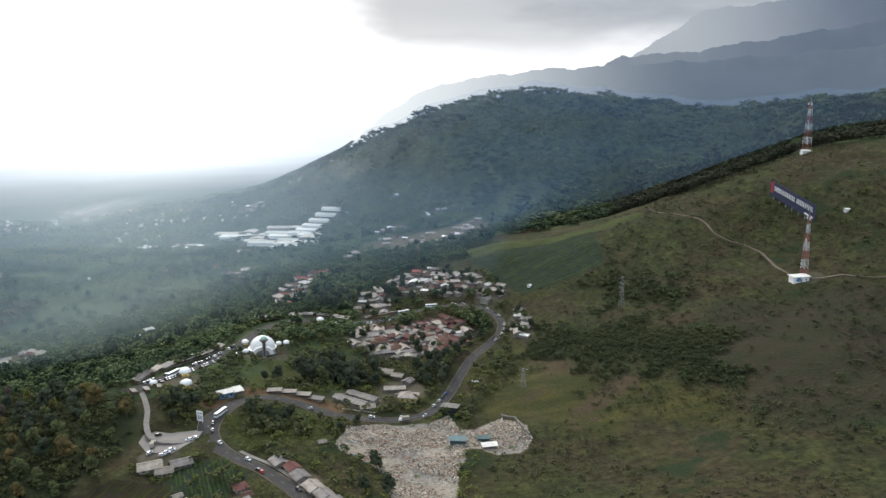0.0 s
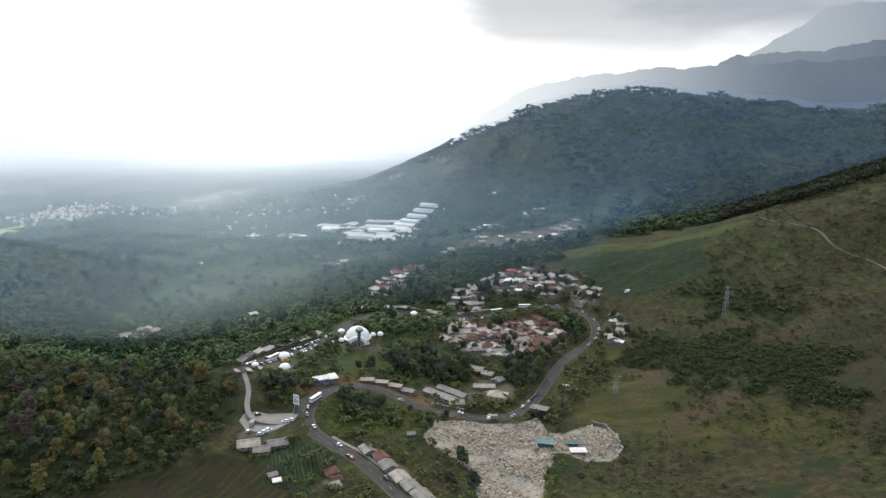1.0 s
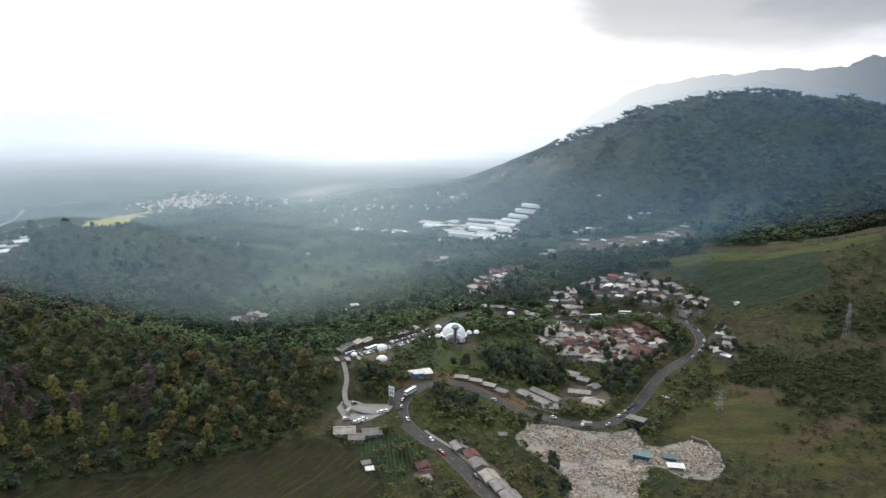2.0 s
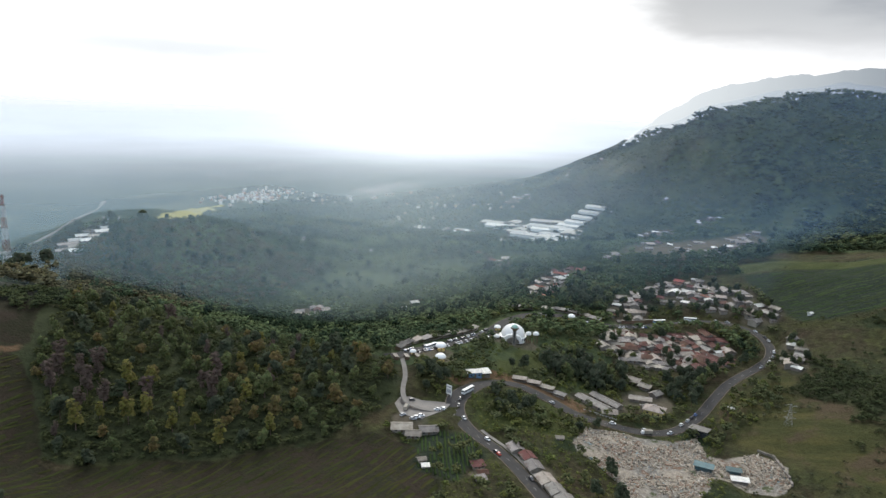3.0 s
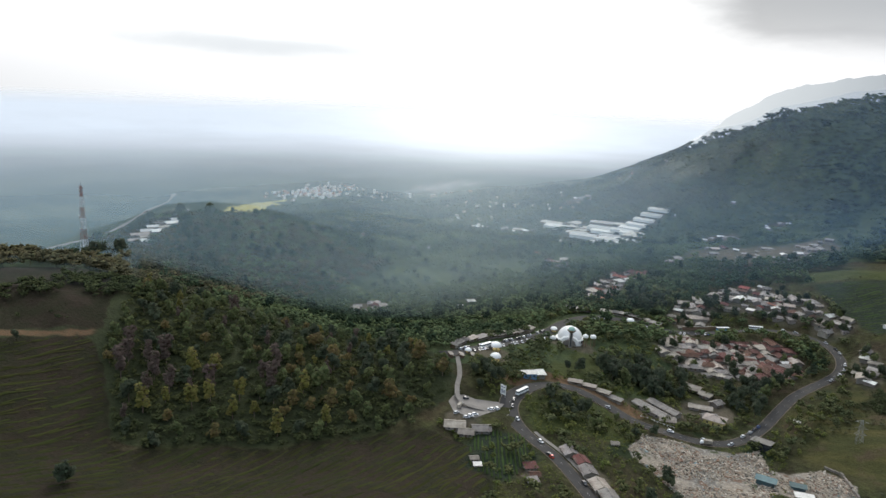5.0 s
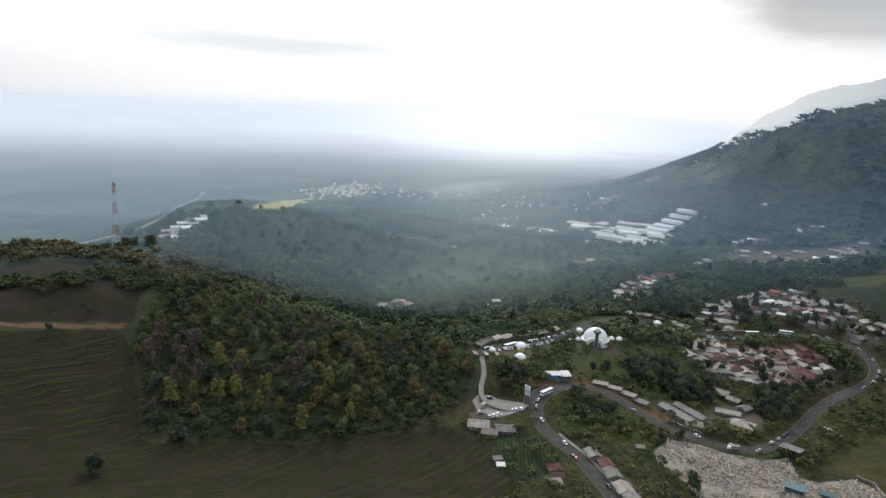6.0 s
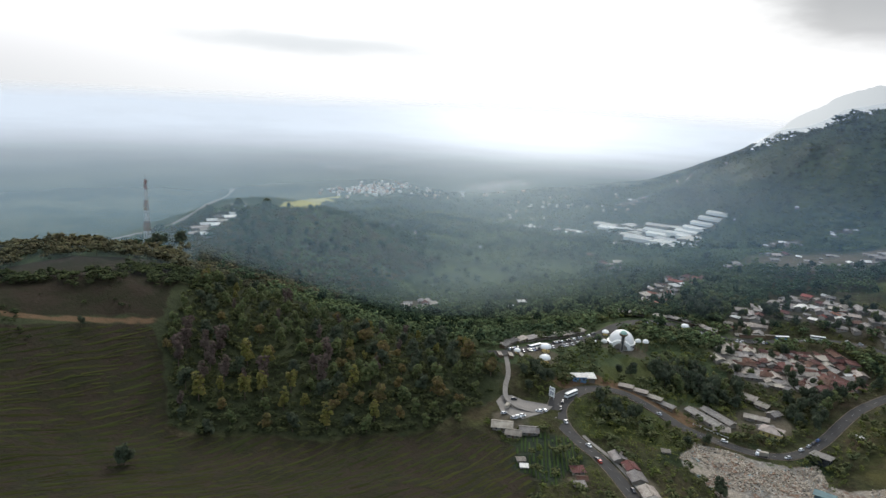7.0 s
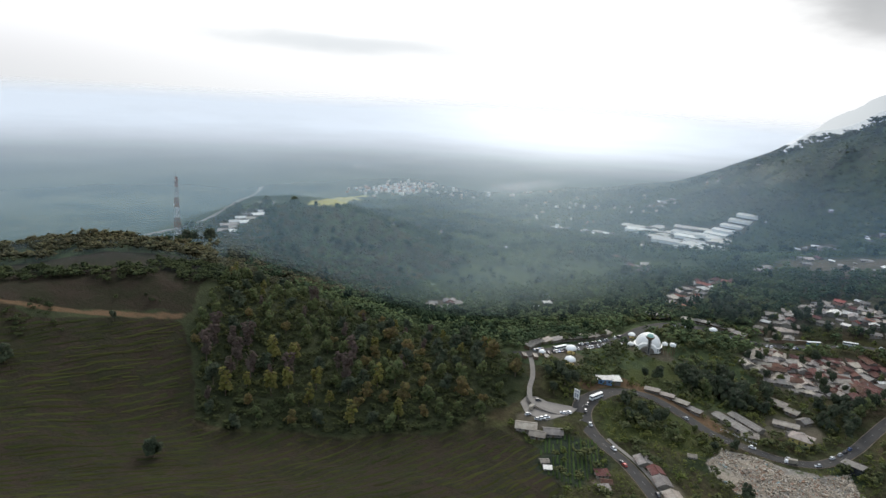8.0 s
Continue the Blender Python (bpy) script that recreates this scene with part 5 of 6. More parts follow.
def build_vehicles():
    paints = {"white": (0.75, 0.75, 0.74), "silver": (0.42, 0.43, 0.44), "black": (0.03, 0.03, 0.035), "red": (0.50, 0.05, 0.03), "blue": (0.05, 0.10, 0.25)}
    for key, c in paints.items():
        mat = material(key + "_car_paint", [c, tuple(v * 0.9 for v in c)], 0.6, 0.3, bump=0, vary=0.05, spec=0.5)
        ob = thing("car", Matrix(), f"small {key} car on the road", "car", "cars on the roads")
        bm = bmesh.new()
        loft(bm, [(-2.1, hull(1.5, 0.45, 0.8)), (-1.9, hull(1.7, 0.28, 0.98)), (-0.9, hull(1.72, 0.26, 1.0)), (0.9, hull(1.72, 0.26, 0.98)), (1.8, hull(1.66, 0.28, 0.85)), (2.1, hull(1.4, 0.4, 0.68))])
        part("body", bm, mat, ob)
        bm = bmesh.new()
        loft(bm, [(-1.85, hull(1.5, 0.92, 1.05)), (-1.4, hull(1.52, 0.92, 1.46)), (0.3, hull(1.52, 0.92, 1.5)), (1.15, hull(1.5, 0.92, 0.99))])
        part("cabin", bm, DARK_OPENING, ob, "dark glazed cabin")
        bm = bmesh.new()
        loft(bm, [(-1.42, hull(1.4, 1.45, 1.5)), (-0.6, hull(1.42, 1.48, 1.56)), (0.32, hull(1.4, 1.48, 1.53))])
        part("roof", bm, mat, ob)
        wheels(ob, (-1.3, 1.3), 0.76, 0.31)
        CARS[key] = [ob, False]
    for key, c, body in (("bus", (0.70, 0.72, 0.70), "white bus with a dark window band"), ("bluebus", (0.10, 0.28, 0.50), "blue bus with a dark window band")):
        mat = material(key + "_paint", [c, tuple(v * 0.9 for v in c)], 0.5, 0.35, bump=0, vary=0.05, spec=0.5)
        ob = thing("bus", Matrix(), body, "bus", "buses on the roads")
        bm = bmesh.new()
        loft(bm, [(-5.7, hull(2.3, 0.45, 1.6, 1)), (-5.5, hull(2.5, 0.35, 1.75, 1)), (5.4, hull(2.5, 0.35, 1.75, 1)), (5.7, hull(2.3, 0.45, 1.6, 1))])
        part("body", bm, mat, ob)
        bm = bmesh.new()
        loft(bm, [(-5.6, hull(2.4, 1.72, 2.7, 0.97)), (5.5, hull(2.4, 1.72, 2.7, 0.97))])
        part("window_band", bm, DARK_OPENING, ob, "dark window band")
        bm = bmesh.new()
        loft(bm, [(-5.7, hull(2.4, 2.68, 3.1, 0.85)), (5.6, hull(2.4, 2.68, 3.1, 0.85))])
        part("roof", bm, WHITE_PAINT, ob, "white roof")
        wheels(ob, (-3.4, 3.6), 1.15, 0.5, 0.3)
        CARS[key] = [ob, False]
    ob = thing("truck", Matrix(), "box truck with a pale cargo body", "truck", "trucks on the roads")
    bm = bmesh.new()
    loft(bm, [(1.6, hull(2.0, 0.5, 2.2)), (2.9, hull(2.0, 0.5, 2.1)), (3.4, hull(1.9, 0.5, 1.2))])
    part("cab", bm, CARS["white"][0].children[0].data.materials[0], ob)
    bm = bmesh.new()
    box(bm, -1.0, 0, 0.8, 5.0, 2.1, 2.1)
    part("cargo_body", bm, TIN_PALE, ob)
    wheels(ob, (-2.2, 2.4), 0.9, 0.42, 0.3)
    CARS["truck"] = [ob, False]


def put_car(key, x, y, turn, z=None):
    ob, used = CARS[key]
    m = pose(x, y, (gz(x, y) + 0.02) if z is None else z, 0, 0, turn)
    if not used:
        ob.matrix_basis = m
        CARS[key][1] = True
        return
    copy_thing(ob, m)


def on_road(line, x, y, offset=None, half=2.2):
    """The nearest place on a road's lane, its height and direction."""
    i = int(np.hypot(line[:, 0] - x, line[:, 1] - y).argmin())
    j, k = max(i - 1, 0), min(i + 1, len(line) - 1)
    d = line[k, :2] - line[j, :2]
    d = d / np.linalg.norm(d)
    n = np.array((-d[1], d[0]))
    side = float((np.array((x, y)) - line[i, :2]) @ n)
    side = (half if side > 0 else -half) if offset is None else offset
    p = line[i, :2] + n * side
    return p[0], p[1], line[i, 2] + 0.04, math.degrees(math.atan2(d[1], d[0])) + (0 if side > 0 else 180)


def build_traffic():
    rng = random.Random(21)
    for key, x, y in (("white", -109, 352), ("red", -101, 335), ("black", -98, 340), ("silver", -129, 370), ("black", -136, 381), ("black", -137, 389), ("silver", -88, 427), ("white", -47, 420), ("silver", -26, 420), ("truck", -22, 411),
                      ("white", -6, 443), ("silver", -3, 449), ("silver", -14, 424), ("blue", 3, 462), ("black", 0, 456), ("silver", 50, 600), ("white", 53, 581), ("black", 48, 607), ("silver", 40, 616), ("silver", 51, 572), ("white", 49, 564), ("silver", 44, 553),
                      ("bus", -137, 398), ("bluebus", -36, 622), ("bus", -10, 632), ("white", 10, 634), ("silver", 20, 631), ("white", -20, 628), ("silver", -28, 625), ("black", -61, 329), ("white", -58, 296)):
        px, py, pz, turn = on_road(MAIN, x, y)
        put_car(key, px, py, turn, pz)
    # two rows of parked cars along the pass
    fine = lane(PASS, 3.1)
    for i, (x, y, z) in enumerate(fine):
        if not (430 < y < 530 and x < -150 or (y > 580 and x > -150)):
            continue
        for off in (-4.2, 4.2) if y < 560 else (4.0,):
            if rng.random() < 0.6:
                px, py, pz, turn = on_road(PASS, x, y, off)
                put_car(rng.choice(("silver", "silver", "black", "black", "black", "blue", "white")), px, py, turn + 62 + rng.uniform(-6, 6), pz)
    px, py, pz, turn = on_road(PASS, -187, 452, 0.0)
    put_car("bus", px, py, turn, pz)
    for key, x, y, t in (("white", -154, 353, 25), ("white", -152.5, 356, 25), ("silver", -155.5, 350.5, 25), ("truck", -165, 361, 100), ("silver", -163, 352, 60), ("white", -147, 368, 200), ("white", -144.5, 371, 150), ("black", -167, 374, 30)):
        put_car(key, x, y, t, gz(x, y) + 0.4)


# ---- single trees ----
TREES = {}


def leafy(rs, height, width, tufts, low=0.25, column=False):
    """Leaf tufts, each a small folded fan, filling an uneven crown."""
    bm = bmesh.new()
    lobes = [(rs.uniform(-0.28, 0.28), rs.uniform(-0.28, 0.28), rs.uniform(low + 0.1, 0.92), rs.uniform(0.22, 0.42)) for _ in range(6)]
    for i in range(tufts):
        lx, ly, lz, lr = lobes[int(rs.integers(0, 6))]
        v = rs.normal(0, 1, 3)
        v /= np.linalg.norm(v) + 1e-9
        v *= lr * rs.uniform(0.55, 1.05)
        taper = (1.2 - 0.55 * lz) if not column else 0.75
        c = Vector(((lx + v[0]) * width * taper, (ly + v[1]) * width * taper, min(max(lz + v[2] * 0.6, low), 1.02) * height))
        s = width * rs.uniform(0.09, 0.17)
        n = Vector((v[0], v[1], v[2] + 0.5)).normalized()
        u = n.orthogonal().normalized()
        w = n.cross(u)
        k = 5
        ring = [bm.verts.new(c + (u * math.cos(6.283 * j / k) + w * math.sin(6.283 * j / k)) * s * rs.uniform(0.6, 1.3) - n * s * rs.uniform(0.1, 0.7)) for j in range(k)]
        tip = bm.verts.new(c + n * s * 0.35)
        for j in range(k):
            bm.faces.new((tip, ring[j], ring[(j + 1) % k]))
    return bm


def trunk_mesh(rs, height, r0, low):
    bm = bmesh.new()
    bend = (rs.uniform(-0.05, 0.05) * height, rs.uniform(-0.05, 0.05) * height)
    rings = []
    for k in range(6):
        f = k / 5
        rr = r0 * (1 - 0.75 * f)
        rings.append([bm.verts.new((bend[0] * f * f + rr * math.cos(a), bend[1] * f * f + rr * math.sin(a), -1.0 + f * (height * 0.82 + 1.0))) for a in np.linspace(0, 6.283, 6, endpoint=False)])
    for a, b in zip(rings, rings[1:]):
        for i in range(6):
            bm.faces.new((a[i], a[(i + 1) % 6], b[(i + 1) % 6], b[i]))
    for _ in range(5):
        f = rs.uniform(low, 0.75)
        ang = rs.uniform(0, 6.283)
        l = height * rs.uniform(0.16, 0.3)
        z = f * height
        beam(bm, (bend[0] * f * f, bend[1] * f * f, z), (math.cos(ang) * l * 0.8, math.sin(ang) * l * 0.8, z + l * 0.7), r0 * 0.45)
    return bm


def build_tree_kinds():
    rs = np.random.default_rng(31)
    olive = material("olive_leaves", [(0.095, 0.114, 0.040), (0.126, 0.140, 0.046), (0.080, 0.098, 0.038)], 0.1, 0.75, vary=0.35, leaf=True, through_leaf=0.4)
    yellow = material("yellow_leaves", [(0.155, 0.142, 0.034), (0.19, 0.17, 0.038), (0.115, 0.115, 0.03)], 0.1, 0.75, vary=0.3, leaf=True, through_leaf=0.4)
    brown = material("brown_leaves", [(0.105, 0.075, 0.058), (0.125, 0.09, 0.07), (0.088, 0.068, 0.05)], 0.1, 0.85, vary=0.3, leaf=True, through_leaf=0.4)
    orange = material("ochre_leaves", [(0.15, 0.11, 0.036), (0.12, 0.10, 0.036), (0.18, 0.13, 0.04)], 0.1, 0.8, vary=0.3, leaf=True, through_leaf=0.4)
    dark = material("dark_leaves", [(0.047, 0.060, 0.033), (0.064, 0.078, 0.038)], 0.1, 0.75, vary=0.35, leaf=True, through_leaf=0.4)
    kinds = (("green", olive, 10, 7, 150, False, "green-leaved tree in the wood on the slope"), ("yellow", yellow, 9.5, 5, 120, True, "tree with yellow-green leaves on the wooded slope"),
             ("brown", brown, 11, 5.5, 110, True, "tree with thin brownish-red foliage on the slope"), ("ochre", orange, 9, 7.5, 130, False, "tree with ochre-tinted crown on the slope"), ("dark", dark, 11, 8, 170, False, "dark green broadleaf tree"))
    for key, mat, h, w, tufts, column, label in kinds:
        for v in range(2):
            ob = thing("tree", Matrix(), label, "tree", "trees of the near wood" if key != "dark" else "dark trees by the village")
            part("trunk", trunk_mesh(rs, h, 0.22, 0.25), BARK, ob)
            part("crown", leafy(rs, h, w, tufts, 0.22, column), mat, ob)
            TREES[key, v] = [ob, False]


def put_tree(key, x, y, scale, turn):
    k = (key, int(turn) % 2)
    ob, used = TREES[k]
    m = pose(x, y, gz(x, y), 0, 0, turn) @ Matrix.Scale(scale, 4)
    if not used:
        ob.matrix_basis = m
        TREES[k][1] = True
        return
    copy_thing(ob, pose(0, 0, 0)).matrix_basis = m


def build_single_trees():
    build_tree_kinds()
    rng = random.Random(17)
    named = [("yellow", -243, 306), ("yellow", -308, 282), ("yellow", -297, 288), ("ochre", -202, 338), ("yellow", -219, 296), ("brown", -325, 277), ("brown", -345, 268), ("brown", -333, 251),
             ("yellow", -271, 282), ("yellow", -265, 270), ("yellow", -303, 241), ("yellow", -285, 259), ("ochre", -252, 348), ("green", -239, 318), ("ochre", -211, 390), ("ochre", -190, 385), ("yellow", -235, 273), ("ochre", -276, 360),
             ("brown", -318, 262), ("brown", -312, 252), ("brown", -340, 262), ("brown", -330, 268), ("brown", -288, 276), ("brown", -262, 300), ("brown", -274, 318), ("yellow", -280, 268), ("brown", -306, 262), ("ochre", -226, 310)]
    for k, x, y in named:
        put_tree(k, x, y, rng.uniform(1.45, 1.9), rng.uniform(0, 360))
    done = [(x, y) for _, x, y in named]
    tries = 0
    while len(done) < 170 and tries < 6000:
        tries += 1
        x, y = rng.uniform(-420, -175), rng.uniform(205, 415)
        if not inside(np.array([x]), np.array([y]), LEFT_WOOD)[0] or any(math.hypot(x - p, y - q) < 9.5 for p, q in done) or not clear_of(np.array([x]), np.array([y]), 8)[0]:
            continue
        done.append((x, y))
        near_edge = x > -240
        k = rng.choices(("green", "ochre", "yellow", "brown", "dark"), (6, 4 if near_edge else 1.5, 0.8, 0.5 if near_edge else 1.2, 4))[0]
        put_tree(k, x, y, rng.uniform(0.8, 1.3), rng.uniform(0, 360))
    for x, y, s in ((-272, 174, 1.1), (-388, 225, 0.6), (-375, 157, 1.0), (-37, 350, 1.0), (-28, 318, 1.0), (-40, 320, 0.9), (-108, 402, 1.1), (-122, 407, 0.9), (-101, 404, 0.8), (-116, 396, 0.7), (-160, 398, 1.0), (-168, 405, 0.9), (-156, 404, 0.9), (-163, 388, 0.8),
                    (-120, 470, 1.0), (-126, 460, 0.8), (-96, 470, 1.2), (-84, 480, 1.2), (-90, 490, 1.3), (-76, 492, 1.2), (-100, 486, 1.2), (-70, 478, 1.2), (-80, 505, 1.3), (-64, 500, 1.2), (-92, 505, 1.2), (-58, 482, 1.0), (-50, 478, 1.0),
                    (-12, 495, 1.2), (-4, 503, 1.2), (2, 514, 1.1), (-16, 486, 1.0), (10, 525, 1.1), (-20, 505, 1.1), (16, 540, 1.0), (22, 552, 1.0), (-10, 478, 1.0), (32, 560, 0.9), (-56, 660, 1.3), (-50, 668, 1.2), (-110, 640, 1.3), (-102, 650, 1.2), (-120, 655, 1.2), (-96, 640, 1.1), (-115, 630, 1.2), (0, 655, 1.0), (-30, 655, 1.0)):
        put_tree("dark", x, y, s, rng.uniform(0, 360))
    for cx, cy, a, b, count, lo, hi in ((-80, 490, 30, 22, 26, 1.0, 1.6), (-95, 400, 24, 16, 16, 0.5, 0.9), (-60, 395, 14, 14, 8, 0.5, 0.8), (-168, 386, 12, 22, 12, 0.6, 1.0), (-178, 400, 10, 12, 6, 0.7, 1.0), (-20, 345, 6, 26, 8, 0.6, 1.0), (-2, 498, 14, 26, 14, 0.9, 1.3), (-105, 650, 24, 24, 16, 1.0, 1.5), (-60, 668, 16, 10, 6, 0.9, 1.3)):
        for _ in range(count):
            t, q = rng.uniform(0, 6.28), math.sqrt(rng.random())
            px, py = cx + a * q * math.cos(t), cy + b * q * math.sin(t)
            if clear_of(np.array([px]), np.array([py]), 7)[0]:
                put_tree(rng.choice(("dark", "dark", "green")), px, py, rng.uniform(lo, hi), rng.uniform(0, 360))
    for cx, cy, a, b, *_ in VILLAGES[:8]:
        for _ in range(11):
            t, q = rng.uniform(0, 6.28), rng.uniform(0.5, 1.15)
            put_tree(rng.choice(("dark", "green", "dark")), cx + a * q * math.cos(t), cy + b * q * math.sin(t), rng.uniform(0.5, 0.95), rng.uniform(0, 360))
    for x, y in ((-600, 428), (-606, 436), (-597, 440), (-592, 452), (-584, 449), (-650, 520), (-655, 530), (-648, 512), (-660, 545), (-620, 480), (-628, 486), (-640, 575), (-655, 590), (-610, 590)):
        put_tree("dark", x, y, rng.uniform(1.2, 1.9), rng.uniform(0, 360))


# ---- fields, rubble, scrub ----


TOWN_SCALE = 0.7


def build_rows():
    rs = np.random.default_rng(9)
    tea = material("tea_bushes", [(0.030, 0.036, 0.013), (0.040, 0.044, 0.015), (0.036, 0.029, 0.015)], 0.012, 0.95, fine=16, vary=0.25, leaf=True, spec=0.0, bump=0.0)
    leaf_green = material("bed_leaves", [(0.040, 0.060, 0.022), (0.056, 0.076, 0.026), (0.036, 0.050, 0.020)], 0.03, 0.95, fine=16, vary=0.25, leaf=True, spec=0.0, bump=0.0)
    for poly, ang, step, label in ((LEFT_FIELD, 1.32, 2.9, "long rows of low bushes across the brown hillside field"), (DARK_FIELD, 0.25, 4.5, "rows of dark green crops in a field"), (VEG_BEDS, 2.0, 2.2, "rows of green vegetable beds below the junction")):
        p = np.array(poly, float)
        c, s = math.cos(ang), math.sin(ang)
        u, v = p @ (c, s), p @ (-s, c)
        field = thing("crop_field", Matrix(), label, "crop field")
        for off in np.arange(v.min(), v.max(), step):
            V, F, k = [], [], 0
            t = np.arange(u.min(), u.max(), 3.0)
            wob = off + (0.1 if poly is VEG_BEDS else 1.0) * (5.0 * np.sin(t / 47 + off * 0.01) + 1.2 * np.sin(t / 13 + off))
            x, y = t * c - wob * s, t * s + wob * c
            ok = inside(x, y, poly) & (rs.uniform(0, 1, len(t)) < 0.93)
            z = ground(x, y)
            prev = -9
            for i in np.where(ok)[0]:
                w, h = (rs.uniform(0.5, 0.9), rs.uniform(0.25, 0.6)) if poly is VEG_BEDS else (rs.uniform(0.5, 1.2), rs.uniform(0.03, 0.2))
                V += [(x[i] + s * w, y[i] - c * w, z[i] - 0.2), (x[i] + s * w * 0.5, y[i] - c * w * 0.5, z[i] + h), (x[i] - s * w * 0.5, y[i] + c * w * 0.5, z[i] + h * rs.uniform(0.8, 1.1)), (x[i] - s * w, y[i] + c * w, z[i] - 0.2)]
                if i == prev + 1 and rs.uniform() < 0.9:
                    F += [(k - 4 + j, k - 3 + j, k + 1 + j, k + j) for j in range(3)]
                prev = i
                k += 4
            if F:
                mesh_object("crop_row", V, F, tea if poly is LEFT_FIELD else leaf_green, False).parent = field


def build_rubble():
    rs = np.random.default_rng(12)
    m = bpy.data.materials.new("rubble")
    m.use_nodes = True
    n = Net(m.node_tree)
    rnd = n.add("ShaderNodeNewGeometry", "Random Per Island")
    ramp = m.node_tree.nodes.new("ShaderNodeValToRGB")
    ramp.color_ramp.interpolation = "CONSTANT"
    stops = [(0, (0.44, 0.37, 0.28)), (0.3, (0.36, 0.295, 0.22)), (0.5, (0.58, 0.52, 0.43)), (0.60, (0.32, 0.19, 0.125)), (0.72, (0.37, 0.31, 0.23)), (0.88, (0.15, 0.13, 0.105)), (0.98, (0.24, 0.32, 0.32))]
    for i, (p, c) in enumerate(stops):
        e = ramp.color_ramp.elements[i] if i < 2 else ramp.color_ramp.elements.new(p)
        e.position, e.color = p, (*[v * 0.82 for v in c], 1)
    n.put(ramp, 0, rnd)
    b = m.node_tree.nodes["Principled BSDF"]
    n.put(b, "Base Color", n.times(ramp.outputs[0], n.math("MULTIPLY_ADD", n.noise(n.add("ShaderNodeNewGeometry", 0), 1.5), 0.8, 0.55)))
    n.put(b, "Roughness", 0.9)
    for poly, count, label in ((DUMP_A, 5200, "pale heap of broken concrete, bricks and timber"), (DUMP_B, 1500, "pale rubble on a cleared shelf")):
        p = np.array(poly, float)
        V, F, k = [], [], 0
        while k < count * 8:
            x, y = rs.uniform(p[:, 0].min(), p[:, 0].max()), rs.uniform(p[:, 1].min(), p[:, 1].max())
            heap = math.sin(x / 7 + 2 * math.sin(y / 9)) + math.sin(y / 6 + 1.5 * math.sin(x / 8))
            if not inside(np.array([x]), np.array([y]), poly)[0] or heap < rs.uniform(-1.2, 0.9):
                continue
            sx, sy, sz = rs.uniform(0.15, 0.5) * rs.choice((1, 1, 1, 1, 1.6, 2.8)), rs.uniform(0.12, 0.45) * rs.choice((1, 1, 1, 1.8)), rs.uniform(0.06, 0.35)
            a, tilt = rs.uniform(0, 6.283), rs.uniform(-0.6, 0.6)
            z = k
            for dz in (-1, 1):
                for du, dv in ((-1, -1), (1, -1), (1, 1), (-1, 1)):
                    uu, vv = du * sx * rs.uniform(0.8, 1.1), dv * sy * rs.uniform(0.8, 1.1)
                    V.append((x + uu * math.cos(a) - vv * math.sin(a), y + uu * math.sin(a) + vv * math.cos(a), dz * sz + uu * tilt))
            F += [tuple(k + j for j in q) for q in ((3, 2, 1, 0), (4, 5, 6, 7), (0, 1, 5, 4), (1, 2, 6, 5), (2, 3, 7, 6), (3, 0, 4, 7))]
            k += 8
        V = np.array(V)
        cx = V.reshape(-1, 8, 3)[:, :, :2].mean(1)
        V[:, 2] += np.repeat(ground(cx[:, 0], cx[:, 1]) + 0.25, 8)
        tagged(mesh_object("rubble_heap", V, F, m, False), label, "rubble", kind="stuff")


def build_scrub():
    rs = np.random.default_rng(14)
    low = crown_shapes(rs, 8, 7)
    mat = material("scrub_leaves", [(0.038, 0.044, 0.016), (0.060, 0.058, 0.019), (0.056, 0.042, 0.022)], 0.02, 0.9, fine=12, vary=0.3, leaf=True, bump=0.0)
    x, y = spread(rs, -70, 440, 215, 760, 3.7)
    r, a = np.hypot(x, y), np.degrees(np.arctan2(x, y))
    patch = np.sin(x / 23 + 2 * np.sin(y / 31)) + np.sin(y / 19 + 1.5 * np.sin(x / 27)) + rs.normal(0, 0.6, len(x))
    keep = (a > 4) & (a < 39) & (patch > 0.05) & clear_of(x, y, 8)
    x, y, r = x[keep], y[keep], r[keep]
    scatter("hillside_scrub", low, x, y, rs.uniform(0.5, 1.3, len(x)) * rs.choice([1, 1, 1, 1.6, 2.4], len(x)), rs.uniform(1.6, 3.2, len(x)), rs, mat, "low green and brown scrub on the open hillside", "scrub")
    x, y = spread(rs, -165, 20, 265, 470, 3.4)
    keep = clear_of(x, y, 7) & (rs.uniform(0, 1, len(x)) < 0.75) & ~inside(x, y, VEG_BEDS)
    x, y = x[keep], y[keep]
    scatter("verge_bushes", low, x, y, rs.uniform(0.8, 3.2, len(x)), rs.uniform(1.2, 2.2, len(x)), rs, LUSH_LEAVES, "green weeds and bushes on the banks of the road", "bushes")


# ---- far away ----


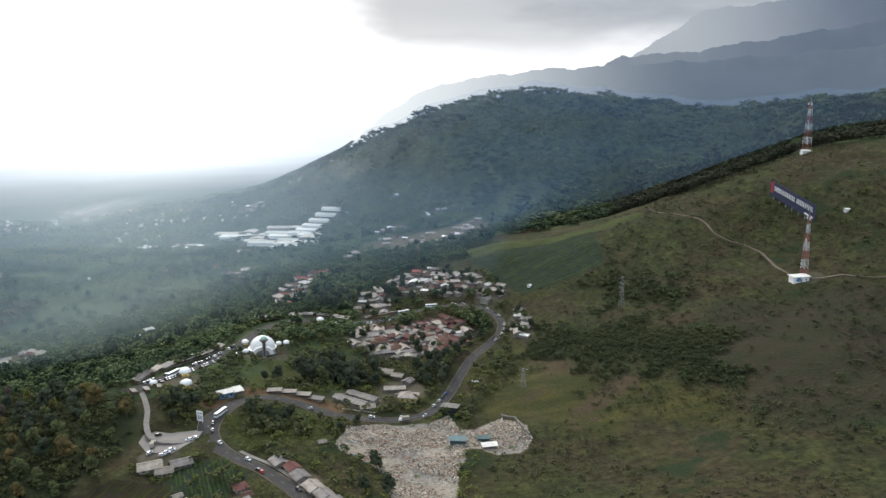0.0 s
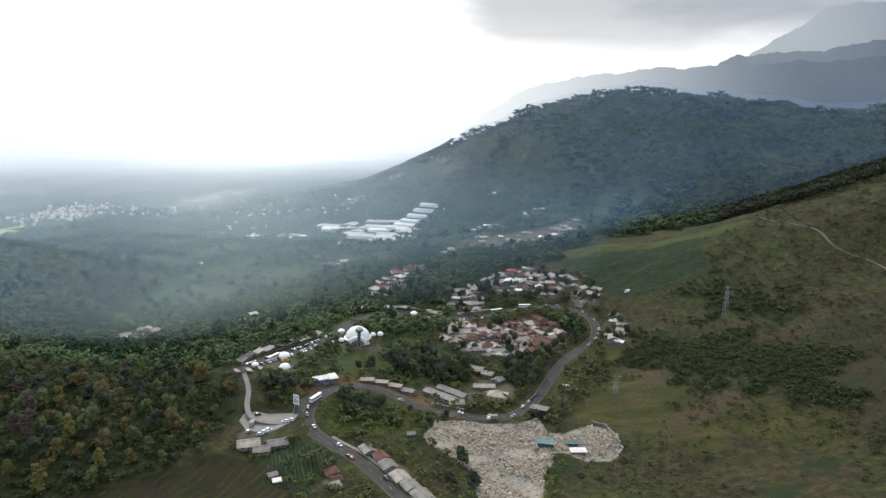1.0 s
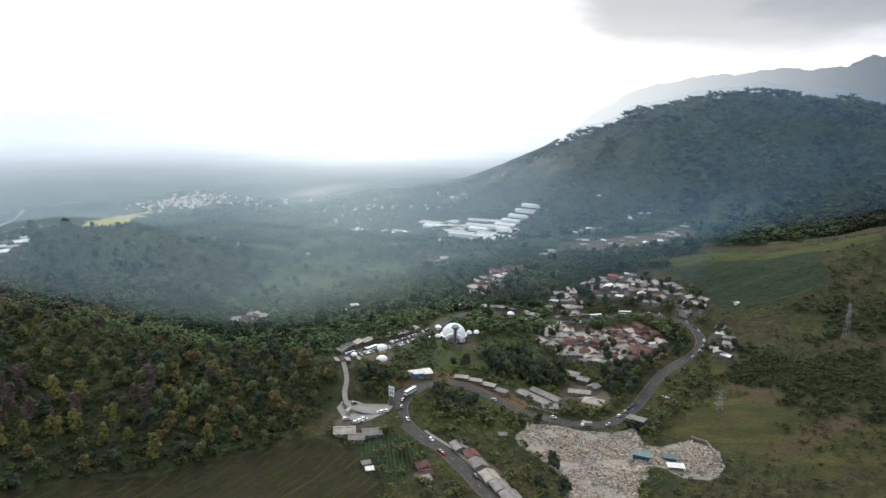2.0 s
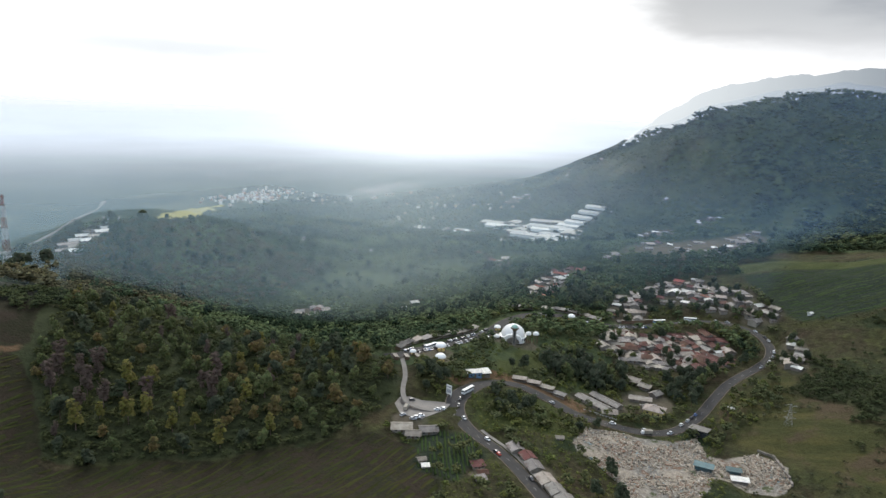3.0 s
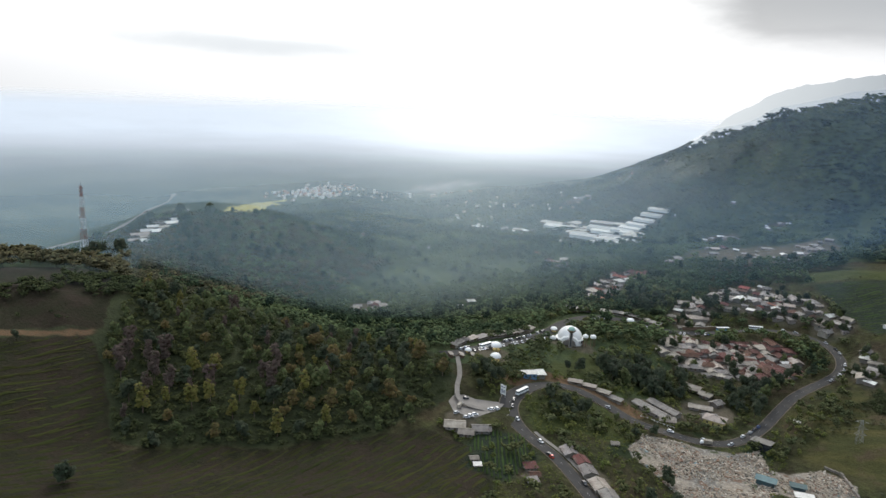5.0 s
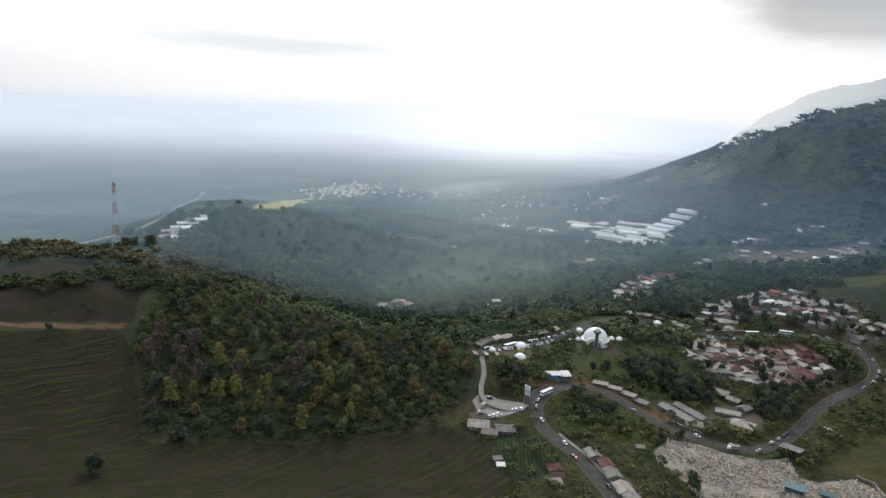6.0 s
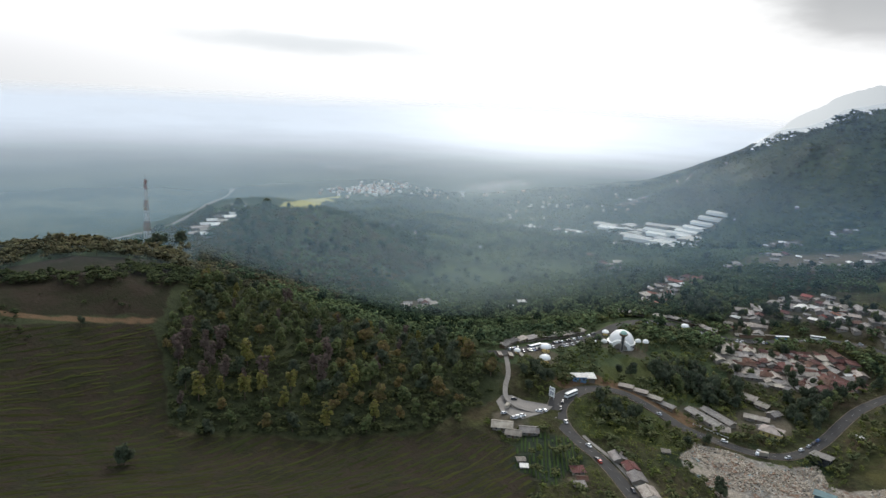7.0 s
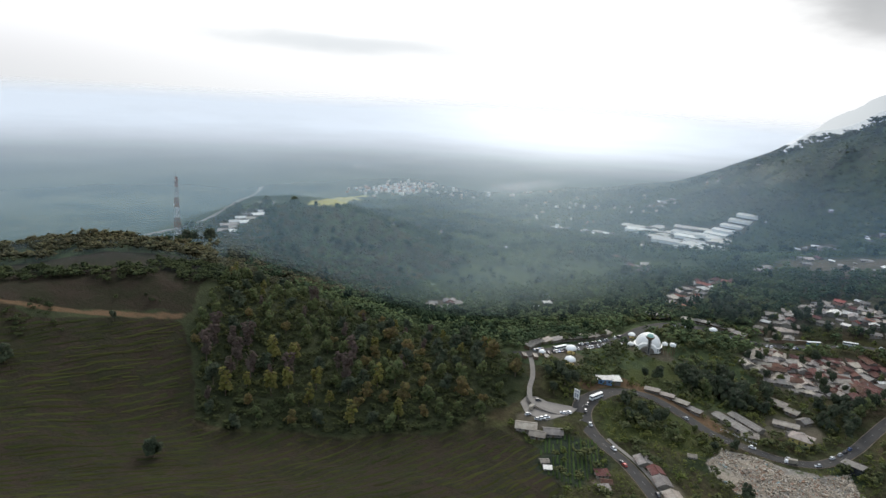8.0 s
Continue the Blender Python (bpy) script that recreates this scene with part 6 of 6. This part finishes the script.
def build_towns():
    """Roofs of the far towns, joined: each too small to pick out."""
    rs = np.random.default_rng(41)
    m = bpy.data.materials.new("town_roofs")
    m.use_nodes = True
    n = Net(m.node_tree)
    rnd = n.add("ShaderNodeNewGeometry", "Random Per Island")
    ramp = m.node_tree.nodes.new("ShaderNodeValToRGB")
    ramp.color_ramp.interpolation = "CONSTANT"
    for i, (p, c) in enumerate([(0, (0.80, 0.74, 0.66)), (0.34, (0.62, 0.50, 0.40)), (0.68, (0.50, 0.28, 0.18)), (0.85, (0.42, 0.39, 0.35))]):
        e = ramp.color_ramp.elements[i] if i < 2 else ramp.color_ramp.elements.new(p)
        e.position, e.color = p, (*c, 1)
    n.put(ramp, 0, rnd)
    n.put(m.node_tree.nodes["Principled BSDF"], "Base Color", ramp.outputs[0])
    n.put(m.node_tree.nodes["Principled BSDF"], "Roughness", 0.6)
    for cx, cy, a, b, count in TOWNS:
        V, F, k = [], [], 0
        u, v = rs.normal(0, 0.5, count), rs.normal(0, 0.5, count)
        x, y = cx + u * a, cy + v * b
        for px, py, z in zip(x, y, ground(x, y)):
            w, d, h, t = rs.uniform(6, 13) * TOWN_SCALE, rs.uniform(5, 9) * TOWN_SCALE, rs.uniform(3.0, 5.5), rs.uniform(0, 3.1)
            c, s = math.cos(t), math.sin(t)
            for uu, vv, zz in ((-w, -d, -4), (w, -d, -4), (w, d, -4), (-w, d, -4), (-w, -d, h), (w, -d, h), (w, d, h), (-w, d, h), (-w, 0, h + 1.4), (w, 0, h + 1.4)):
                V.append((px + (uu * c - vv * s) / 2, py + (uu * s + vv * c) / 2, z + zz))
            F += [tuple(k + j for j in q) for q in ((0, 1, 5, 4), (1, 2, 6, 9, 5), (2, 3, 7, 6), (3, 0, 4, 8, 7), (4, 5, 9, 8), (6, 7, 8, 9))]
            k += 10
        tagged(mesh_object("town", V, F, m, False), "pale and orange roofs of a far town on the plain", "town", kind="stuff")


def build_haze_sheet():
    """Painted distance haze: a thin sheet above the tree tops, thicker over the plain."""
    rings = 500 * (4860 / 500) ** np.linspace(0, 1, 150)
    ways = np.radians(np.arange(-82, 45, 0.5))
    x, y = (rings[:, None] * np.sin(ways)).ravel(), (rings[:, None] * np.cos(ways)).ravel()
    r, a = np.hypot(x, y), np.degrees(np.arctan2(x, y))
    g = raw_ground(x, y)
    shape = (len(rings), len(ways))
    # bridged over hollows so sight lines from the camera cross it only once
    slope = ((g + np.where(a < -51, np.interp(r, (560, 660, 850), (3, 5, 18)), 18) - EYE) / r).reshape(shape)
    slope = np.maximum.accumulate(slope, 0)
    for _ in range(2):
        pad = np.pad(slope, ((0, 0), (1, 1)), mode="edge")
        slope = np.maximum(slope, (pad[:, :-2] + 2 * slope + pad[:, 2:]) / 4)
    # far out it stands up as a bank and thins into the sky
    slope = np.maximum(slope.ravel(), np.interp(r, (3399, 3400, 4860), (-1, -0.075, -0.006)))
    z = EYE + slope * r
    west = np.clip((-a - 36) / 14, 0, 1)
    # centred on the sun's bearing: extra haze painted in for its glow
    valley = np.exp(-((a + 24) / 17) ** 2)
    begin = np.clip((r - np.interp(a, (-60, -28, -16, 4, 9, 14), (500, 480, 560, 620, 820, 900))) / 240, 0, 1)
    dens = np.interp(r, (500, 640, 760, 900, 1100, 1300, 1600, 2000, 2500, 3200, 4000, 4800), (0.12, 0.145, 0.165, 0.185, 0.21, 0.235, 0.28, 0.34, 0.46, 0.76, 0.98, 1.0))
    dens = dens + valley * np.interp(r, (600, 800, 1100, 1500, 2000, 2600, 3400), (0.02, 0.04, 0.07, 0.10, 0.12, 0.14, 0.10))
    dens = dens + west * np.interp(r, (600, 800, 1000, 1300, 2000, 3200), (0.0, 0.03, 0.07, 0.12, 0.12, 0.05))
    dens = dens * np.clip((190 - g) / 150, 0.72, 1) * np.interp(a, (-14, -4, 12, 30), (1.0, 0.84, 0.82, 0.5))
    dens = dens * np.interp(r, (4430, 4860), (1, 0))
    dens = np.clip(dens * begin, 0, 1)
    m = bpy.data.materials.new("mist")
    m.use_nodes = True
    t = m.node_tree
    n = Net(t)
    t.nodes.clear()
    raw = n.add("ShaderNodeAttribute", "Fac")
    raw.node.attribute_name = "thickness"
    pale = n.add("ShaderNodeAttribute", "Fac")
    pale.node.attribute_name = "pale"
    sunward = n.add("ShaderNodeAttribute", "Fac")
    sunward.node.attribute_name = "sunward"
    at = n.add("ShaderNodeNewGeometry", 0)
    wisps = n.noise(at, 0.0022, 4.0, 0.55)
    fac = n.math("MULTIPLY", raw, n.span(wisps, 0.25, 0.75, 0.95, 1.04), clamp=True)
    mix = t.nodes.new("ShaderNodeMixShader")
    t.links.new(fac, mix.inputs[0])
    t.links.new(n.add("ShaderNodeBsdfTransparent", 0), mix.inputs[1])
    # gloss and a paler sunward colour paint the sun's glow into the haze
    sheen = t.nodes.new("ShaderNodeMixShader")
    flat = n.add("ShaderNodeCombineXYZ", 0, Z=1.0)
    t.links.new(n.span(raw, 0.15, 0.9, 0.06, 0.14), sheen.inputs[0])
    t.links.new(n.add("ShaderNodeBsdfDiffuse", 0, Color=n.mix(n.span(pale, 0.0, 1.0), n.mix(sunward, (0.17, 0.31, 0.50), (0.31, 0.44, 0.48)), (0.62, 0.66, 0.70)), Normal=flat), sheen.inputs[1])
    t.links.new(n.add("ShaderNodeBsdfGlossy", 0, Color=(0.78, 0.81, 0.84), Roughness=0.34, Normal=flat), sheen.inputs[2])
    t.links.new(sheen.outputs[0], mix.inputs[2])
    out = t.nodes.new("ShaderNodeOutputMaterial")
    t.links.new(mix.outputs[0], out.inputs[0])
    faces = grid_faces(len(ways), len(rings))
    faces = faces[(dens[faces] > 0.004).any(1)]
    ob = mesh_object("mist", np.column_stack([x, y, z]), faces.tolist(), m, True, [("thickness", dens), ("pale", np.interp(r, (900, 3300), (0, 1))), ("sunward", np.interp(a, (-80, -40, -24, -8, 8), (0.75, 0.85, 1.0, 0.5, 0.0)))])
    tagged(ob, "pale blue-white sheet of painted haze over valley and plain", "mist", kind="structure")


def build_mountains():
    """Mountains far behind that glow by themselves, with haze painted into the colour."""
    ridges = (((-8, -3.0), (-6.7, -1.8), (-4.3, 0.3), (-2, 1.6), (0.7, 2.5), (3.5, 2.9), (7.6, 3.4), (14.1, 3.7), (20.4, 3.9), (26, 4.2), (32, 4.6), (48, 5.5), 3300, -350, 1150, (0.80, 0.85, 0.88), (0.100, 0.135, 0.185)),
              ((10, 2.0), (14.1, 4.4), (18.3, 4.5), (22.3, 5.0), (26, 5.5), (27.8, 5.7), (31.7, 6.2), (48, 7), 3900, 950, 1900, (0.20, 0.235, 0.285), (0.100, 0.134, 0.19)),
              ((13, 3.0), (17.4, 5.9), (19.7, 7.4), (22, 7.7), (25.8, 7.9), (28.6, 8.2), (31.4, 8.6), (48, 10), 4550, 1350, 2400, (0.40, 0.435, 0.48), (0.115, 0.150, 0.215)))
    rs = np.random.default_rng(6)
    for *prof, dist, x0, x1, pale, colour in ridges:
        prof = np.array(prof)
        az = np.linspace(prof[0, 0], prof[-1, 0], 260)
        el = np.interp(az, prof[:, 0], prof[:, 1])
        bump = sum(np.sin(az * k + rs.uniform(0, 6)) * 0.10 / (k ** 0.7) for k in (1.3, 2.7, 5.1, 9.7, 17.0, 31.0))
        smooth_el, el = el, el + bump
        V, F = [], []
        rows = 7
        for j in range(rows):
            f = j / (rows - 1)
            rr = np.full(len(az), dist - 500 * f)
            z = EYE + dist * np.tan(np.radians(el if j == 0 else smooth_el))
            z = z * (1 - f ** 1.2) + (-60) * f ** 1.2
            V += [(r_ * math.sin(math.radians(t)), r_ * math.cos(math.radians(t)), q) for r_, t, q in zip(rr, az, z)]
        m = bpy.data.materials.new("far_mountain")
        m.use_nodes = True
        n = Net(m.node_tree)
        at = n.add("ShaderNodeNewGeometry", 0)
        sp = m.node_tree.nodes.new("ShaderNodeSeparateXYZ")
        m.node_tree.links.new(at, sp.inputs[0])
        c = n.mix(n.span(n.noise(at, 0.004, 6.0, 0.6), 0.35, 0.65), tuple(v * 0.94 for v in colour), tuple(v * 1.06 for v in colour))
        # painted haze: each ridge fades to its pale colour towards the west
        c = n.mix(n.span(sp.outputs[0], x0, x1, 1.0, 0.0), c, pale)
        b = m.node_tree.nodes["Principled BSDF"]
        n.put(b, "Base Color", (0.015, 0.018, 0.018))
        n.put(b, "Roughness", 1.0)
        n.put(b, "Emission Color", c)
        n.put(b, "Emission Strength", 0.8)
        tagged(mesh_object("backdrop", V, [f[::-1] for f in grid_faces(260, rows).tolist()], m), "pale blue far mountains, glowing, with haze painted in", "mountains", kind="structure")


# yards: trodden ground under houses and stalls
YARDS += [(cx, cy, a + 4, b + 4) for cx, cy, a, b, *_ in VILLAGES] + [
    (-144, 516, 24, 14), (-178, 440, 14, 18), (-158, 350, 11, 9), (-60, 446, 20, 14), (-30, 468, 18, 20), (-285, 1165, 74, 84), (-222, 1220, 36, 36), (-375, 1248, 58, 24), (-100, 440, 22, 6), (-72, 326, 9, 12), (-101, 312, 5, 5), (-626, 525, 18, 36), (-281, 612, 5, 7), (-281, 640, 5, 5), (-298, 566, 9, 5), (-234, 560, 5, 5), (-284, 858, 14, 12), (-325, 905, 14, 14), (-242, 800, 20, 16), (300, 553, 14, 8)]
TYRE = material("tyre", [(0.02, 0.02, 0.02), (0.03, 0.03, 0.03)], 2.0, 0.8)
build_ground()
build_roads()
build_mountains()
build_towns()
build_forest()
build_mosque(-144, 522)
build_kiosks()
build_billboard()
build_masts()
build_pylon(150, 557, 27, 30)
build_pylon(56, 452, 14, 10)
build_hill_sign()
build_rail()
build_retaining_wall()
house_kinds()
settle(random.Random(3), VILLAGES)
build_village_details()
build_factory()
build_vehicles()
build_traffic()
build_single_trees()
build_rows()
build_scrub()
build_rubble()
build_haze_sheet()
